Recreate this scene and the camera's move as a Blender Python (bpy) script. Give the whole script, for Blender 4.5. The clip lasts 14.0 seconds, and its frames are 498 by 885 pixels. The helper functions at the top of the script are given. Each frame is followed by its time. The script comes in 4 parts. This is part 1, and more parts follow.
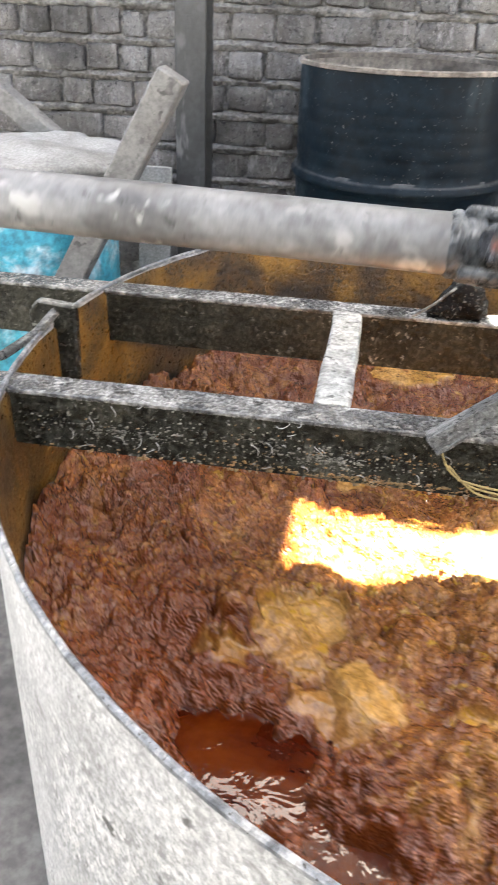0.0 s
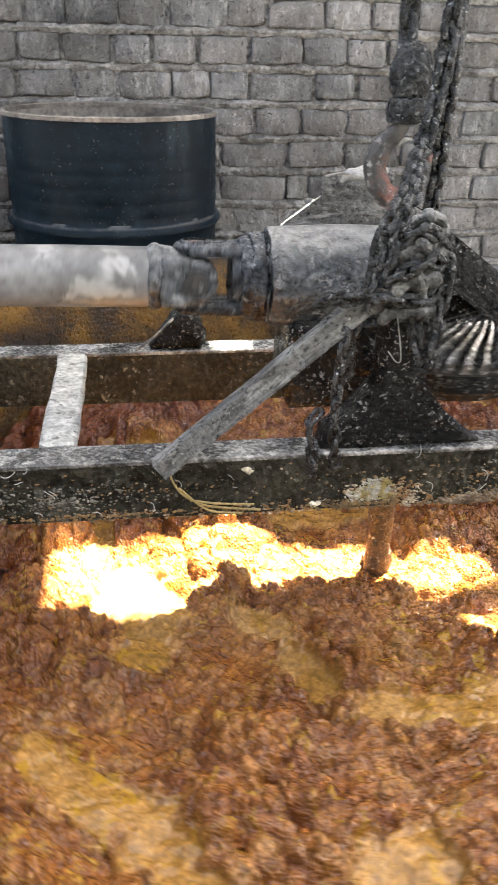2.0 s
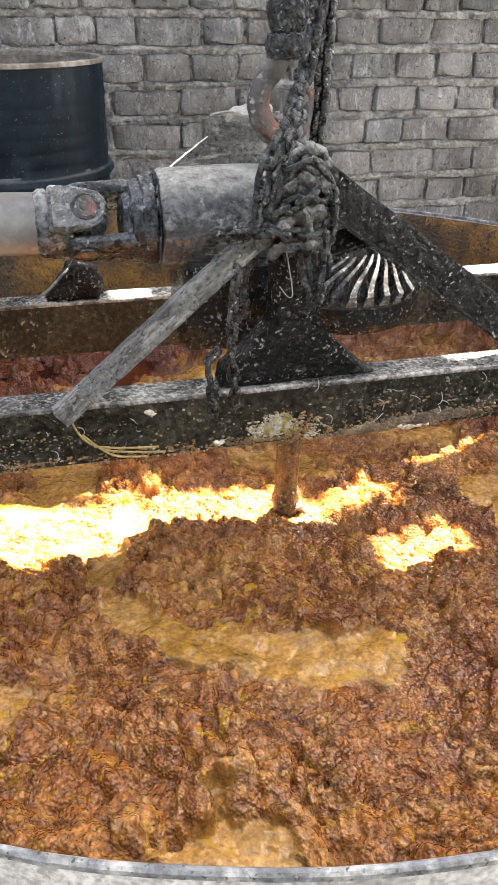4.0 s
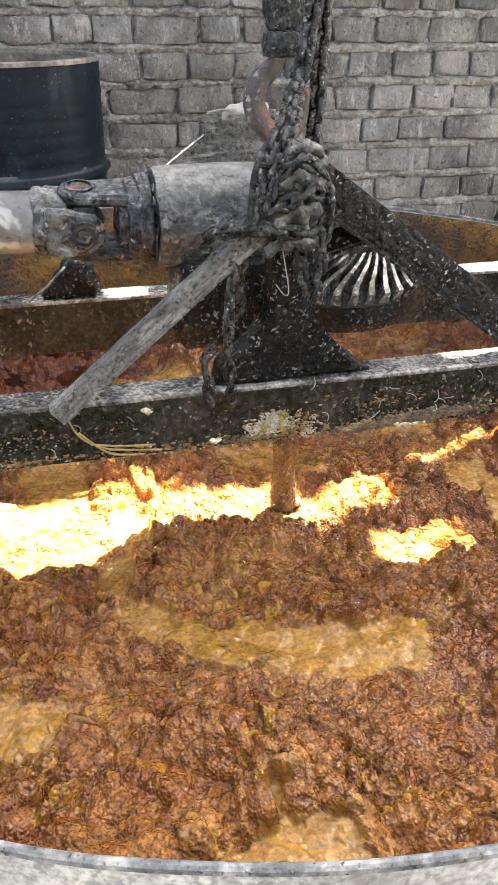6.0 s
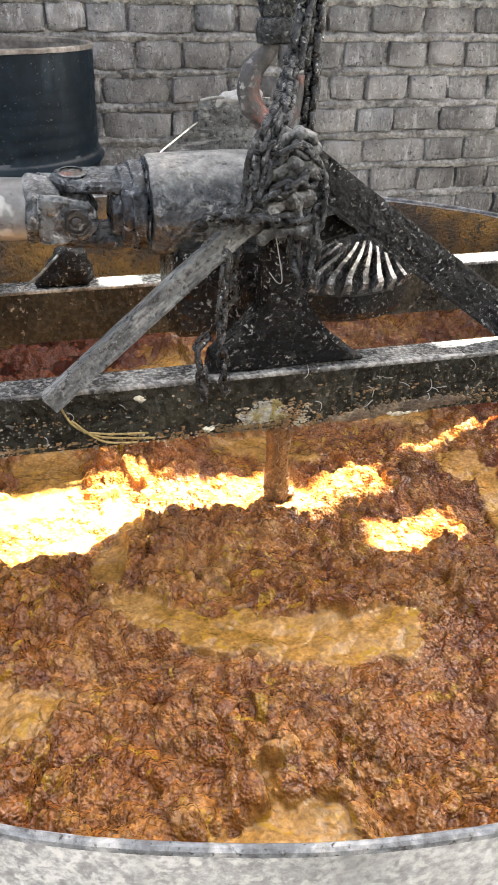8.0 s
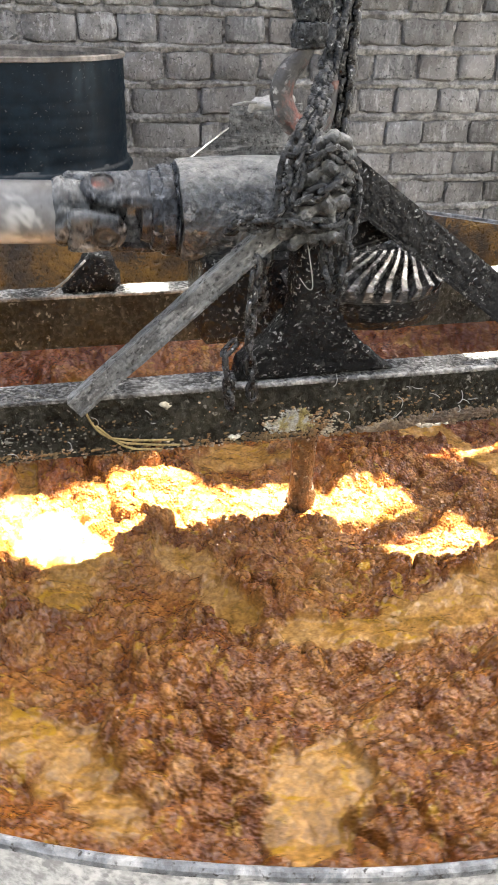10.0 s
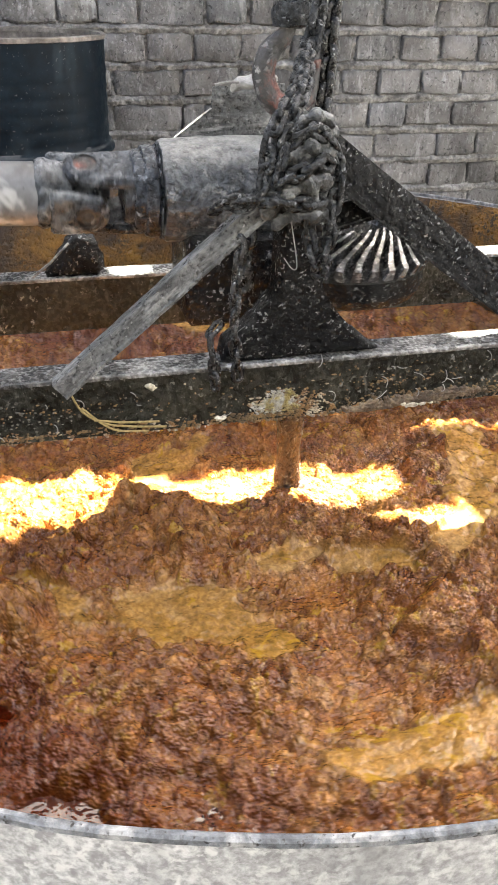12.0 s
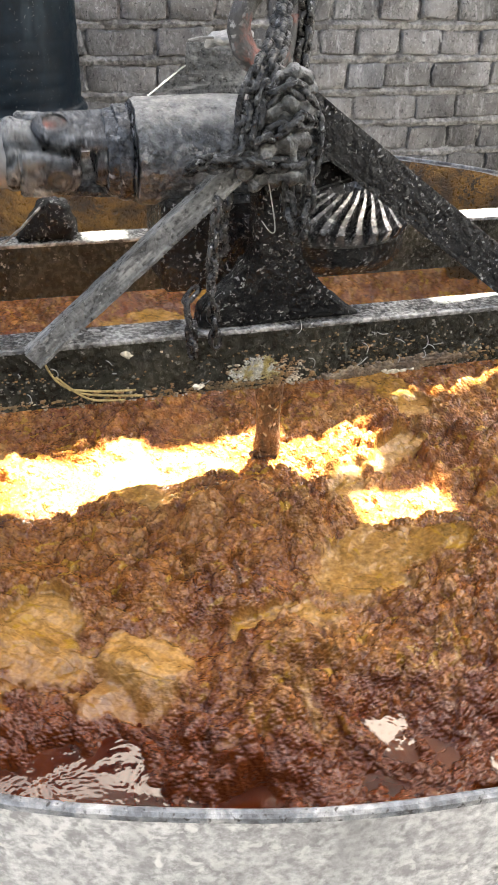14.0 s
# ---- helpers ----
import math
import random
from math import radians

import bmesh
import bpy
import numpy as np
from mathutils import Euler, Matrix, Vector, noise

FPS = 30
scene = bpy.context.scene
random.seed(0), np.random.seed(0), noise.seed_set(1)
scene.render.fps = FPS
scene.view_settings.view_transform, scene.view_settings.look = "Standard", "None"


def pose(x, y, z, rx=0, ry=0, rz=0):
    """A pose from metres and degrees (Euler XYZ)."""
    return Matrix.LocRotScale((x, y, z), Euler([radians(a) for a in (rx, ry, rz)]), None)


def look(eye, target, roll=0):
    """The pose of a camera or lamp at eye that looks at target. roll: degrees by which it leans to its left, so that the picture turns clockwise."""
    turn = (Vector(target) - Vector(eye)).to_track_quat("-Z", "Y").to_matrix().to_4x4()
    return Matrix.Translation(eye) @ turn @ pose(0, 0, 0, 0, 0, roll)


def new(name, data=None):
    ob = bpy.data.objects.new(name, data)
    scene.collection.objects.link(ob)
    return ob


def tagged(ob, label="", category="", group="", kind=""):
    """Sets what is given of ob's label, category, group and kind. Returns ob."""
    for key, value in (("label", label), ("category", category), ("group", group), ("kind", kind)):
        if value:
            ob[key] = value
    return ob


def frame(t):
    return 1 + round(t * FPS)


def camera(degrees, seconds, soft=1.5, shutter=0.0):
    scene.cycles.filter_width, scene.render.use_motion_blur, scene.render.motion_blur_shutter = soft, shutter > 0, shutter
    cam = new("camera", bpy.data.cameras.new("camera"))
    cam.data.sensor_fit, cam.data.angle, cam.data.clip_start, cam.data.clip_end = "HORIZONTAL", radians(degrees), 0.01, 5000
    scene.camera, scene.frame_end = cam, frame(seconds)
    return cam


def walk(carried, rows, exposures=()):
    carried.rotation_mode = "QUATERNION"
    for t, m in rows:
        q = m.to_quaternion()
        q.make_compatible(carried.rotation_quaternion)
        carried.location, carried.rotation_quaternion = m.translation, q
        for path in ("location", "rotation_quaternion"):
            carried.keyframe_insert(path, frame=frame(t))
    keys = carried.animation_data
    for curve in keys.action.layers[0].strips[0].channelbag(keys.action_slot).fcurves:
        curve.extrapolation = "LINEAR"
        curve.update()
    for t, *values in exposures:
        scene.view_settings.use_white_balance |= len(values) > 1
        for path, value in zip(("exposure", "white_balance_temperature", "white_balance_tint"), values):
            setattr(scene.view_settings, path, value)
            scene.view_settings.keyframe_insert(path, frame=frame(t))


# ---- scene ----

Z = 1.40  # height of the eye's datum over the floor

# ---------------------------------------------------------------- camera
cam = camera(34.31, 14.0, soft=0.6, shutter=0.4)


def shot(x, y, z, yaw, pitch, roll):
    return Matrix.Translation((x, y, Z + z)) @ pose(0, 0, 0, 90 + pitch, 0, yaw) @ pose(0, 0, 0, 0, 0, roll)


PATH = [
    (0.0, -0.078, -0.018, 0.034, 8.88, -29.78, 2.07),
    (0.5, -0.053, -0.015, 0.031, 4.59, -28.48, 1.82),
    (1.0, -0.031, -0.015, 0.026, -1.29, -27.26, 1.95),
    (1.5, -0.012, -0.018, 0.023, -5.53, -26.74, 1.42),
    (2.0, 0.002, -0.031, 0.028, -8.12, -26.27, 1.21),
    (2.5, 0.006, -0.039, 0.026, -10.83, -26.59, 0.88),
    (3.0, 0.021, -0.048, 0.021, -13.27, -28.23, 0.74),
    (3.5, 0.022, -0.061, 0.012, -14.39, -28.98, 0.65),
    (6.0, 0.023, -0.065, 0.010, -14.76, -29.09, 0.67),
    (6.5, 0.021, -0.068, 0.012, -14.85, -29.01, 0.75),
    (7.0, 0.024, -0.069, 0.010, -14.92, -29.08, 0.77),
    (7.5, 0.024, -0.070, 0.008, -15.43, -29.72, 1.02),
    (10.0, 0.018, -0.052, -0.012, -13.66, -28.65, 1.39),
    (10.5, 0.016, -0.051, -0.014, -13.93, -28.89, 1.38),
    (11.0, 0.017, -0.053, -0.015, -14.46, -29.41, 1.44),
    (11.5, 0.017, -0.054, -0.017, -14.71, -29.56, 1.35),
    (12.0, 0.017, -0.059, -0.017, -14.78, -29.60, 1.29),
    (13.0, 0.017, -0.053, -0.020, -15.06, -29.96, 1.28),
    (13.5, 0.021, -0.047, -0.023, -15.70, -30.92, 1.41),
    (14.0, 0.023, -0.044, -0.028, -16.47, -31.72, 1.62),
]
EXPOSURE = 4.60
walk(cam, [(row[0], shot(*row[1:])) for row in PATH], exposures=[(0.0, EXPOSURE + 0.35, 7250, 5), (1.0, EXPOSURE + 0.2, 7250, 5), (2.0, EXPOSURE, 7250, 5), (14.0, EXPOSURE, 7250, 5)])

# ---------------------------------------------------------------- world and sun
# the sun's way, per metre of height
SUN_X, SUN_Y = 0.30, 0.32
world = bpy.data.worlds.new("sky")
scene.world = world
world.use_nodes = True
sky = world.node_tree.nodes.new("ShaderNodeTexSky")
sky.sky_type = "NISHITA"
sky.sun_disc = False
sky.air_density, sky.dust_density, sky.ozone_density = 0.7, 6.0, 0.4  # a hazy sky
sky.sun_elevation = math.atan2(1, math.hypot(SUN_X, SUN_Y))
sky.sun_rotation = math.atan2(SUN_X, SUN_Y)
back = world.node_tree.nodes["Background"]
back.inputs["Strength"].default_value = 0.05
world.node_tree.links.new(sky.outputs["Color"], back.inputs["Color"])
sun = new("sun", bpy.data.lights.new("sun", "SUN"))
sun.data.energy, sun.data.angle, sun.data.color = 7.5, radians(0.36), (1.0, 0.99, 0.97)
sun.matrix_world = look((SUN_X * 6, 1.2 + SUN_Y * 6, 6.6), (0, 1.2, 0.6))


# ---------------------------------------------------------------- materials
class Graph:
    def __init__(self, name):
        self.mat = bpy.data.materials.new(name)
        self.mat.use_nodes = True
        self.nodes, self.links = self.mat.node_tree.nodes, self.mat.node_tree.links
        self.bsdf = self.nodes["Principled BSDF"]
        coord = self.node("ShaderNodeTexCoord")
        info = self.node("ShaderNodeObjectInfo")
        shift = self.node("ShaderNodeVectorMath")
        shift.operation = "MULTIPLY_ADD"
        self.links.new(info.outputs["Random"], shift.inputs[0])
        shift.inputs[1].default_value = (7.3, 5.1, 9.7)
        self.links.new(coord.outputs["Object"], shift.inputs[2])
        self.place, self.random = shift.outputs[0], info.outputs["Random"]

    def node(self, kind):
        return self.nodes.new(kind)

    def noise(self, scale, detail=5.0, rough=0.6, warp=0.0, stretch=None):
        n = self.node("ShaderNodeTexNoise")
        n.inputs["Scale"].default_value, n.inputs["Detail"].default_value = scale, detail
        n.inputs["Roughness"].default_value, n.inputs["Distortion"].default_value = rough, warp
        place = self.place
        if stretch:
            m = self.node("ShaderNodeVectorMath")
            m.operation = "MULTIPLY"
            m.inputs[1].default_value = stretch
            self.links.new(place, m.inputs[0])
            place = m.outputs[0]
        self.links.new(place, n.inputs["Vector"])
        return n.outputs["Fac"]

    def cells(self, scale, feature="F1", out="Distance"):
        n = self.node("ShaderNodeTexVoronoi")
        n.feature = feature
        n.inputs["Scale"].default_value = scale
        if feature == "SMOOTH_F1":
            n.inputs["Smoothness"].default_value = 0.35
        self.links.new(self.place, n.inputs["Vector"])
        return n.outputs[out]

    def ramp(self, fac, stops):
        n = self.node("ShaderNodeValToRGB")
        e = n.color_ramp.elements
        while len(e) < len(stops):
            e.new(0.5)
        for k, (at, c) in enumerate(stops):
            e[k].position = at
            e[k].color = (*c, 1) if not isinstance(c, (int, float)) else (c, c, c, 1)
        self.links.new(fac, n.inputs["Fac"])
        return n.outputs["Color"]

    def mix(self, fac, a, b, blend="MIX"):
        n = self.node("ShaderNodeMix")
        n.data_type, n.blend_type = "RGBA", blend
        for sock, v in ((n.inputs[0], fac), (n.inputs[6], a), (n.inputs[7], b)):
            if isinstance(v, (int, float)):
                sock.default_value = v if sock == n.inputs[0] else (v, v, v, 1)
            elif isinstance(v, tuple):
                sock.default_value = (*v, 1)
            else:
                self.links.new(v, sock)
        return n.outputs[2]

    def upward(self, lo=0.45, hi=0.95):
        g = self.node("ShaderNodeNewGeometry")
        s = self.node("ShaderNodeSeparateXYZ")
        self.links.new(g.outputs["Normal"], s.inputs[0])
        r = self.node("ShaderNodeMapRange")
        r.inputs["From Min"].default_value, r.inputs["From Max"].default_value = lo, hi
        self.links.new(s.outputs["Z"], r.inputs["Value"])
        return r.outputs["Result"]

    def attr(self, name):
        n = self.node("ShaderNodeAttribute")
        n.attribute_name = name
        return n.outputs["Fac"]

    def finish(self, color, rough=0.7, metal=0.0, bumps=(), spec=0.5, coat=0.0):
        for sock, v in (("Base Color", color), ("Roughness", rough), ("Metallic", metal)):
            if isinstance(v, tuple):
                self.bsdf.inputs[sock].default_value = (*v, 1)
            elif isinstance(v, (int, float)):
                self.bsdf.inputs[sock].default_value = v
            else:
                self.links.new(v, self.bsdf.inputs[sock])
        self.bsdf.inputs["Specular IOR Level"].default_value = spec
        self.bsdf.inputs["Coat Weight"].default_value = coat
        self.bsdf.inputs["Coat Roughness"].default_value = 0.12
        last = None
        for height, strength, distance in bumps:
            b = self.node("ShaderNodeBump")
            b.inputs["Strength"].default_value, b.inputs["Distance"].default_value = strength, distance
            self.links.new(height, b.inputs["Height"])
            if last:
                self.links.new(last, b.inputs["Normal"])
            last = b.outputs["Normal"]
        if last:
            self.links.new(last, self.bsdf.inputs["Normal"])
        return self.mat


def worn(name, stops, big=6.0, fine=60.0, rough=(0.45, 0.8), metal=0.0, bump=0.4, depth=0.004, dust=None, dust_amount=0.6, speck=None, stretch=None, spec=0.5, grit=0.4, marks=()):
    """A dirty surface: large stains, fine grain, dust where it faces up, specks of splatter."""
    g = Graph(name)
    large = g.noise(big, 6, 0.62, 0.4, stretch)
    grain = g.noise(fine, 4, 0.6)
    color = g.ramp(large, stops)
    color = g.mix(grit, color, g.ramp(grain, [(0.36, 0.06), (0.64, 0.92)]), "OVERLAY")
    if speck:
        spots = g.ramp(g.noise(fine * 1.7, 2, 0.5), [(0.62, 0.0), (0.72, 1.0)])
        color = g.mix(spots, color, speck)
    cluster = g.ramp(g.noise(big * 1.3, 4, 0.6), [(0.40, 0.12), (0.60, 1.0)])
    for tone, scale, low, high, *pull in marks:
        spread = g.ramp(g.noise(scale, 3, 0.6, 0.3, pull[0] if pull else None), [(low - 0.03, 0.0), (high - 0.02, 0.95)])
        color = g.mix(g.mix(1.0, spread, cluster, "MULTIPLY"), color, tone)
    if dust:
        cover = g.mix(1.0, g.upward(), g.ramp(g.noise(big * 3, 6, 0.7), [(0.32, 0.15), (0.62, 1.0)]), "MULTIPLY")
        cover = g.mix(1.0, cover, dust_amount, "MULTIPLY")
        color = g.mix(cover, color, dust)
    r = g.ramp(grain, [(0.3, rough[0]), (0.7, rough[1])])
    return g.finish(color, r, metal, [(large, bump * 0.6, depth * 2), (grain, bump, depth)], spec)


M = {}
g = Graph("sooty_brick")
tint = g.ramp(g.random, [(0.0, (0.110, 0.101, 0.096)), (0.35, (0.140, 0.130, 0.123)), (0.7, (0.165, 0.152, 0.144)), (1.0, (0.120, 0.119, 0.122))])
soot = g.noise(11, 6, 0.65, 0.3)
col = g.mix(g.ramp(soot, [(0.38, 0.0), (0.7, 0.7)]), tint, (0.24, 0.234, 0.23))
drip = g.ramp(g.noise(42, 5, 0.65, 0.3, (1, 1, 0.28)), [(0.54, 0.0), (0.66, 0.7)])
col = g.mix(drip, col, (0.30, 0.294, 0.289))
chips = g.ramp(g.noise(85, 5, 0.7), [(0.56, 0.0), (0.66, 0.4)])
col = g.mix(chips, col, (0.42, 0.413, 0.405))
col = g.mix(g.ramp(g.noise(60, 5, 0.7, 0.4), [(0.34, 0.8), (0.42, 0.0)]), col, (0.040, 0.039, 0.038))
spread = g.node("ShaderNodeNewGeometry")
broad = g.node("ShaderNodeTexNoise")
broad.inputs["Scale"].default_value, broad.inputs["Detail"].default_value = 3.2, 5
g.links.new(spread.outputs["Position"], broad.inputs["Vector"])
col = g.mix(0.75, col, g.ramp(broad.outputs["Fac"], [(0.36, 0.14), (0.62, 0.68)]), "OVERLAY")
M["brick"] = g.finish(col, 0.92, 0, [(soot, 0.6, 0.016), (g.noise(40, 5, 0.7, 0.6, (1, 1, 0.5)), 1.0, 0.022), (g.noise(120, 4, 0.65), 1.0, 0.007)], 0.25)

M["mortar"] = worn("mortar", [(0.36, (0.09, 0.085, 0.081)), (0.48, (0.165, 0.157, 0.150)), (0.66, (0.25, 0.241, 0.232))], 12, 75, (0.85, 0.98), 0, 0.9, 0.012, spec=0.2)
M["drum"] = worn("drum_paint", [(0.32, (0.0022, 0.0048, 0.008)), (0.5, (0.0036, 0.008, 0.0128)), (0.68, (0.0065, 0.0125, 0.0185))], 5, 45, (0.35, 0.6), 0, 0.15, 0.002, spec=0.09, grit=0.3, dust=(0.24, 0.24, 0.235), dust_amount=1.0, marks=[((0.019, 0.029, 0.037), 9, 0.58, 0.70, (1, 1, 0.4)), ((0.12, 0.12, 0.12), 130, 0.68, 0.74)])
M["drum_inside"] = worn("drum_inside", [(0.3, (0.045, 0.038, 0.033)), (0.5, (0.13, 0.115, 0.10)), (0.7, (0.24, 0.215, 0.19))], 8, 60, (0.7, 0.9), 0, 0.3)
M["pan"] = worn("pan_steel", [(0.32, (0.24, 0.241, 0.245)), (0.5, (0.33, 0.332, 0.337)), (0.68, (0.42, 0.421, 0.425))], 7, 150, (0.5, 0.75), 0.0, 0.35, 0.002, grit=0.45, marks=[((0.17, 0.17, 0.174), 70, 0.53, 0.66), ((0.50, 0.50, 0.495), 95, 0.55, 0.66), ((0.19, 0.192, 0.197), 9, 0.58, 0.70, (2.5, 2.5, 0.25)), ((0.07, 0.068, 0.065), 30, 0.66, 0.71), ((0.60, 0.60, 0.59), 24, 0.68, 0.70, (1, 1, 0.4))])
M["rim"] = worn("rim_steel", [(0.34, (0.05, 0.054, 0.062)), (0.5, (0.14, 0.15, 0.165)), (0.66, (0.30, 0.30, 0.298))], 40, 120, (0.4, 0.7), 0.1, 0.6, 0.003, speck=(0.02, 0.018, 0.016))
M["residue"] = worn("soap_residue", [(0.36, (0.014, 0.009, 0.005)), (0.47, (0.060, 0.032, 0.009)), (0.56, (0.14, 0.072, 0.012)), (0.66, (0.24, 0.125, 0.020)), (0.78, (0.12, 0.064, 0.015))], 7, 110, (0.2, 0.5), 0, 1.0, 0.006, marks=[((0.010, 0.007, 0.005), 110, 0.52, 0.60)])
# pale flecks: dried residue, the finest also painted in as wet sparkle
M["beam"] = worn("grimy_beam_steel", [(0.38, (0.008, 0.0078, 0.006)), (0.52, (0.017, 0.0165, 0.0125)), (0.65, (0.036, 0.034, 0.025))], 11, 95, (0.12, 0.4), 0.0, 0.9, 0.007, spec=0.16, dust=(0.30, 0.295, 0.28), dust_amount=0.9, marks=[((0.040, 0.041, 0.034), 26, 0.56, 0.69), ((0.085, 0.084, 0.073), 75, 0.64, 0.72, (1, 1, 0.4)), ((0.21, 0.205, 0.185), 120, 0.64, 0.69)])
M["flange"] = worn("wet_dusty_flange", [(0.36, (0.022, 0.023, 0.024)), (0.48, (0.080, 0.081, 0.081)), (0.62, (0.23, 0.229, 0.225))], 13, 150, (0.12, 0.38), 0.0, 0.9, 0.005, marks=[((0.38, 0.378, 0.37), 60, 0.58, 0.67), ((0.015, 0.015, 0.014), 50, 0.58, 0.66)])
# pale specks are painted glints; the upward dust also paints lit top edges
M["greasy"] = worn("greasy_black_steel", [(0.35, (0.002, 0.002, 0.002)), (0.5, (0.004, 0.0039, 0.0037)), (0.68, (0.010, 0.0097, 0.0094))], 22, 105, (0.04, 0.16), 0.0, 1.0, 0.016, spec=0.15, dust=(0.22, 0.22, 0.215), dust_amount=0.4, marks=[((0.28, 0.28, 0.276), 170, 0.62, 0.67), ((0.035, 0.035, 0.033), 70, 0.60, 0.68)])
M["brace"] = worn("dusty_bar_steel", [(0.36, (0.028, 0.030, 0.030)), (0.5, (0.075, 0.078, 0.077)), (0.64, (0.15, 0.152, 0.149))], 22, 150, (0.2, 0.5), 0.0, 1.0, 0.006, grit=0.7, stretch=(0.3, 1, 1.6), marks=[((0.24, 0.242, 0.238), 80, 0.55, 0.64, (0.25, 1, 1)), ((0.006, 0.006, 0.006), 80, 0.56, 0.64, (0.3, 1, 1)), ((0.32, 0.32, 0.312), 170, 0.66, 0.71)])
M["rag"] = worn("grimy_rag", [(0.38, (0.010, 0.011, 0.012)), (0.5, (0.050, 0.053, 0.054)), (0.64, (0.16, 0.162, 0.160))], 40, 140, (0.35, 0.7), 0.0, 1.0, 0.008, grit=0.75, dust=(0.28, 0.282, 0.28), dust_amount=0.8, marks=[((0.006, 0.006, 0.006), 60, 0.53, 0.61)])
M["fork"] = worn("smeared_fork_steel", [(0.36, (0.020, 0.024, 0.028)), (0.5, (0.052, 0.059, 0.066)), (0.66, (0.12, 0.13, 0.138))], 20, 90, (0.15, 0.45), 0.0, 1.0, 0.012, spec=0.3, grit=0.65, dust=(0.34, 0.345, 0.35), dust_amount=0.7, marks=[((0.30, 0.31, 0.32), 55, 0.60, 0.68), ((0.008, 0.009, 0.010), 45, 0.58, 0.66)])
M["housing"] = worn("dusty_housing", [(0.36, (0.018, 0.021, 0.026)), (0.5, (0.050, 0.056, 0.063)), (0.66, (0.13, 0.136, 0.140))], 16, 85, (0.25, 0.7), 0.0, 1.0, 0.018, dust=(0.40, 0.392, 0.372), dust_amount=1.0, grit=0.7, marks=[((0.26, 0.262, 0.258), 70, 0.57, 0.66), ((0.008, 0.009, 0.010), 80, 0.56, 0.64)])
M["pipe"] = worn("pipe_paint", [(0.36, (0.09, 0.091, 0.094)), (0.5, (0.13, 0.132, 0.136)), (0.64, (0.17, 0.172, 0.176))], 5, 60, (0.4, 0.65), 0.0, 0.25, 0.003, grit=0.3, marks=[((0.05, 0.05, 0.052), 13, 0.56, 0.66, (0.7, 1, 1)), ((0.32, 0.32, 0.316), 15, 0.62, 0.66), ((0.03, 0.03, 0.03), 40, 0.64, 0.70)])
M["yoke"] = worn("greasy_yoke", [(0.36, (0.006, 0.007, 0.010)), (0.5, (0.022, 0.026, 0.032)), (0.66, (0.070, 0.078, 0.090))], 26, 95, (0.15, 0.45), 0.0, 1.0, 0.009, spec=0.22, grit=0.7, dust=(0.22, 0.228, 0.24), dust_amount=0.5, marks=[((0.30, 0.315, 0.34), 90, 0.60, 0.66), ((0.003, 0.003, 0.004), 50, 0.58, 0.65)])
M["gear"] = worn("oiled_gear_steel", [(0.34, (0.025, 0.026, 0.029)), (0.5, (0.13, 0.133, 0.14)), (0.68, (0.36, 0.362, 0.372))], 30, 120, (0.12, 0.35), 0.6, 0.5, 0.003)
M["chain"] = worn("grimy_chain_steel", [(0.38, (0.004, 0.0045, 0.005)), (0.5, (0.014, 0.0152, 0.017)), (0.64, (0.055, 0.058, 0.061))], 45, 150, (0.15, 0.45), 0.0, 1.0, 0.006, spec=0.25, grit=0.7, dust=(0.20, 0.204, 0.208), dust_amount=0.28, marks=[((0.26, 0.268, 0.275), 120, 0.62, 0.67), ((0.003, 0.003, 0.003), 70, 0.55, 0.62)])
M["oily_chain"] = worn("oily_chain_steel", [(0.35, (0.008, 0.008, 0.008)), (0.7, (0.04, 0.04, 0.042))], 30, 140, (0.15, 0.4), 0.3, 0.7, 0.004, speck=(0.3, 0.3, 0.3))
M["hook"] = worn("hook_steel", [(0.34, (0.012, 0.0115, 0.0115)), (0.5, (0.04, 0.038, 0.038)), (0.6, (0.16, 0.05, 0.035)), (0.7, (0.20, 0.19, 0.185))], 14, 130, (0.35, 0.7), 0.1, 0.8, 0.004, marks=[((0.22, 0.22, 0.215), 80, 0.60, 0.66)])
M["white_rung"] = worn("white_caked_steel", [(0.3, (0.16, 0.16, 0.155)), (0.46, (0.36, 0.365, 0.35)), (0.66, (0.55, 0.555, 0.54))], 26, 130, (0.6, 0.85), 0, 1.0, 0.006, marks=[((0.06, 0.058, 0.054), 60, 0.62, 0.67)])
M["post"] = worn("dark_post", [(0.36, (0.025, 0.026, 0.026)), (0.5, (0.04, 0.041, 0.041)), (0.66, (0.06, 0.06, 0.06))], 6, 60, (0.5, 0.8), 0, 0.4, grit=0.3, marks=[((0.13, 0.13, 0.128), 18, 0.62, 0.67, (1, 1, 0.3))])
M["timber"] = worn("grey_timber", [(0.36, (0.12, 0.116, 0.11)), (0.5, (0.16, 0.155, 0.148)), (0.66, (0.20, 0.195, 0.185))], 9, 90, (0.75, 0.92), 0, 0.5, 0.003, grit=0.25, marks=[((0.05, 0.048, 0.045), 30, 0.62, 0.66)])
M["sack"] = worn("white_sack_cloth", [(0.3, (0.16, 0.157, 0.15)), (0.5, (0.25, 0.248, 0.241)), (0.7, (0.34, 0.34, 0.334))], 7, 160, (0.8, 0.95), 0, 0.6, 0.004, grit=0.25)
M["blue"] = worn("faded_blue_plastic", [(0.3, (0.01, 0.17, 0.25)), (0.5, (0.05, 0.30, 0.38)), (0.62, (0.40, 0.50, 0.54)), (0.85, (0.60, 0.62, 0.62))], 9, 50, (0.45, 0.65), 0, 0.25)
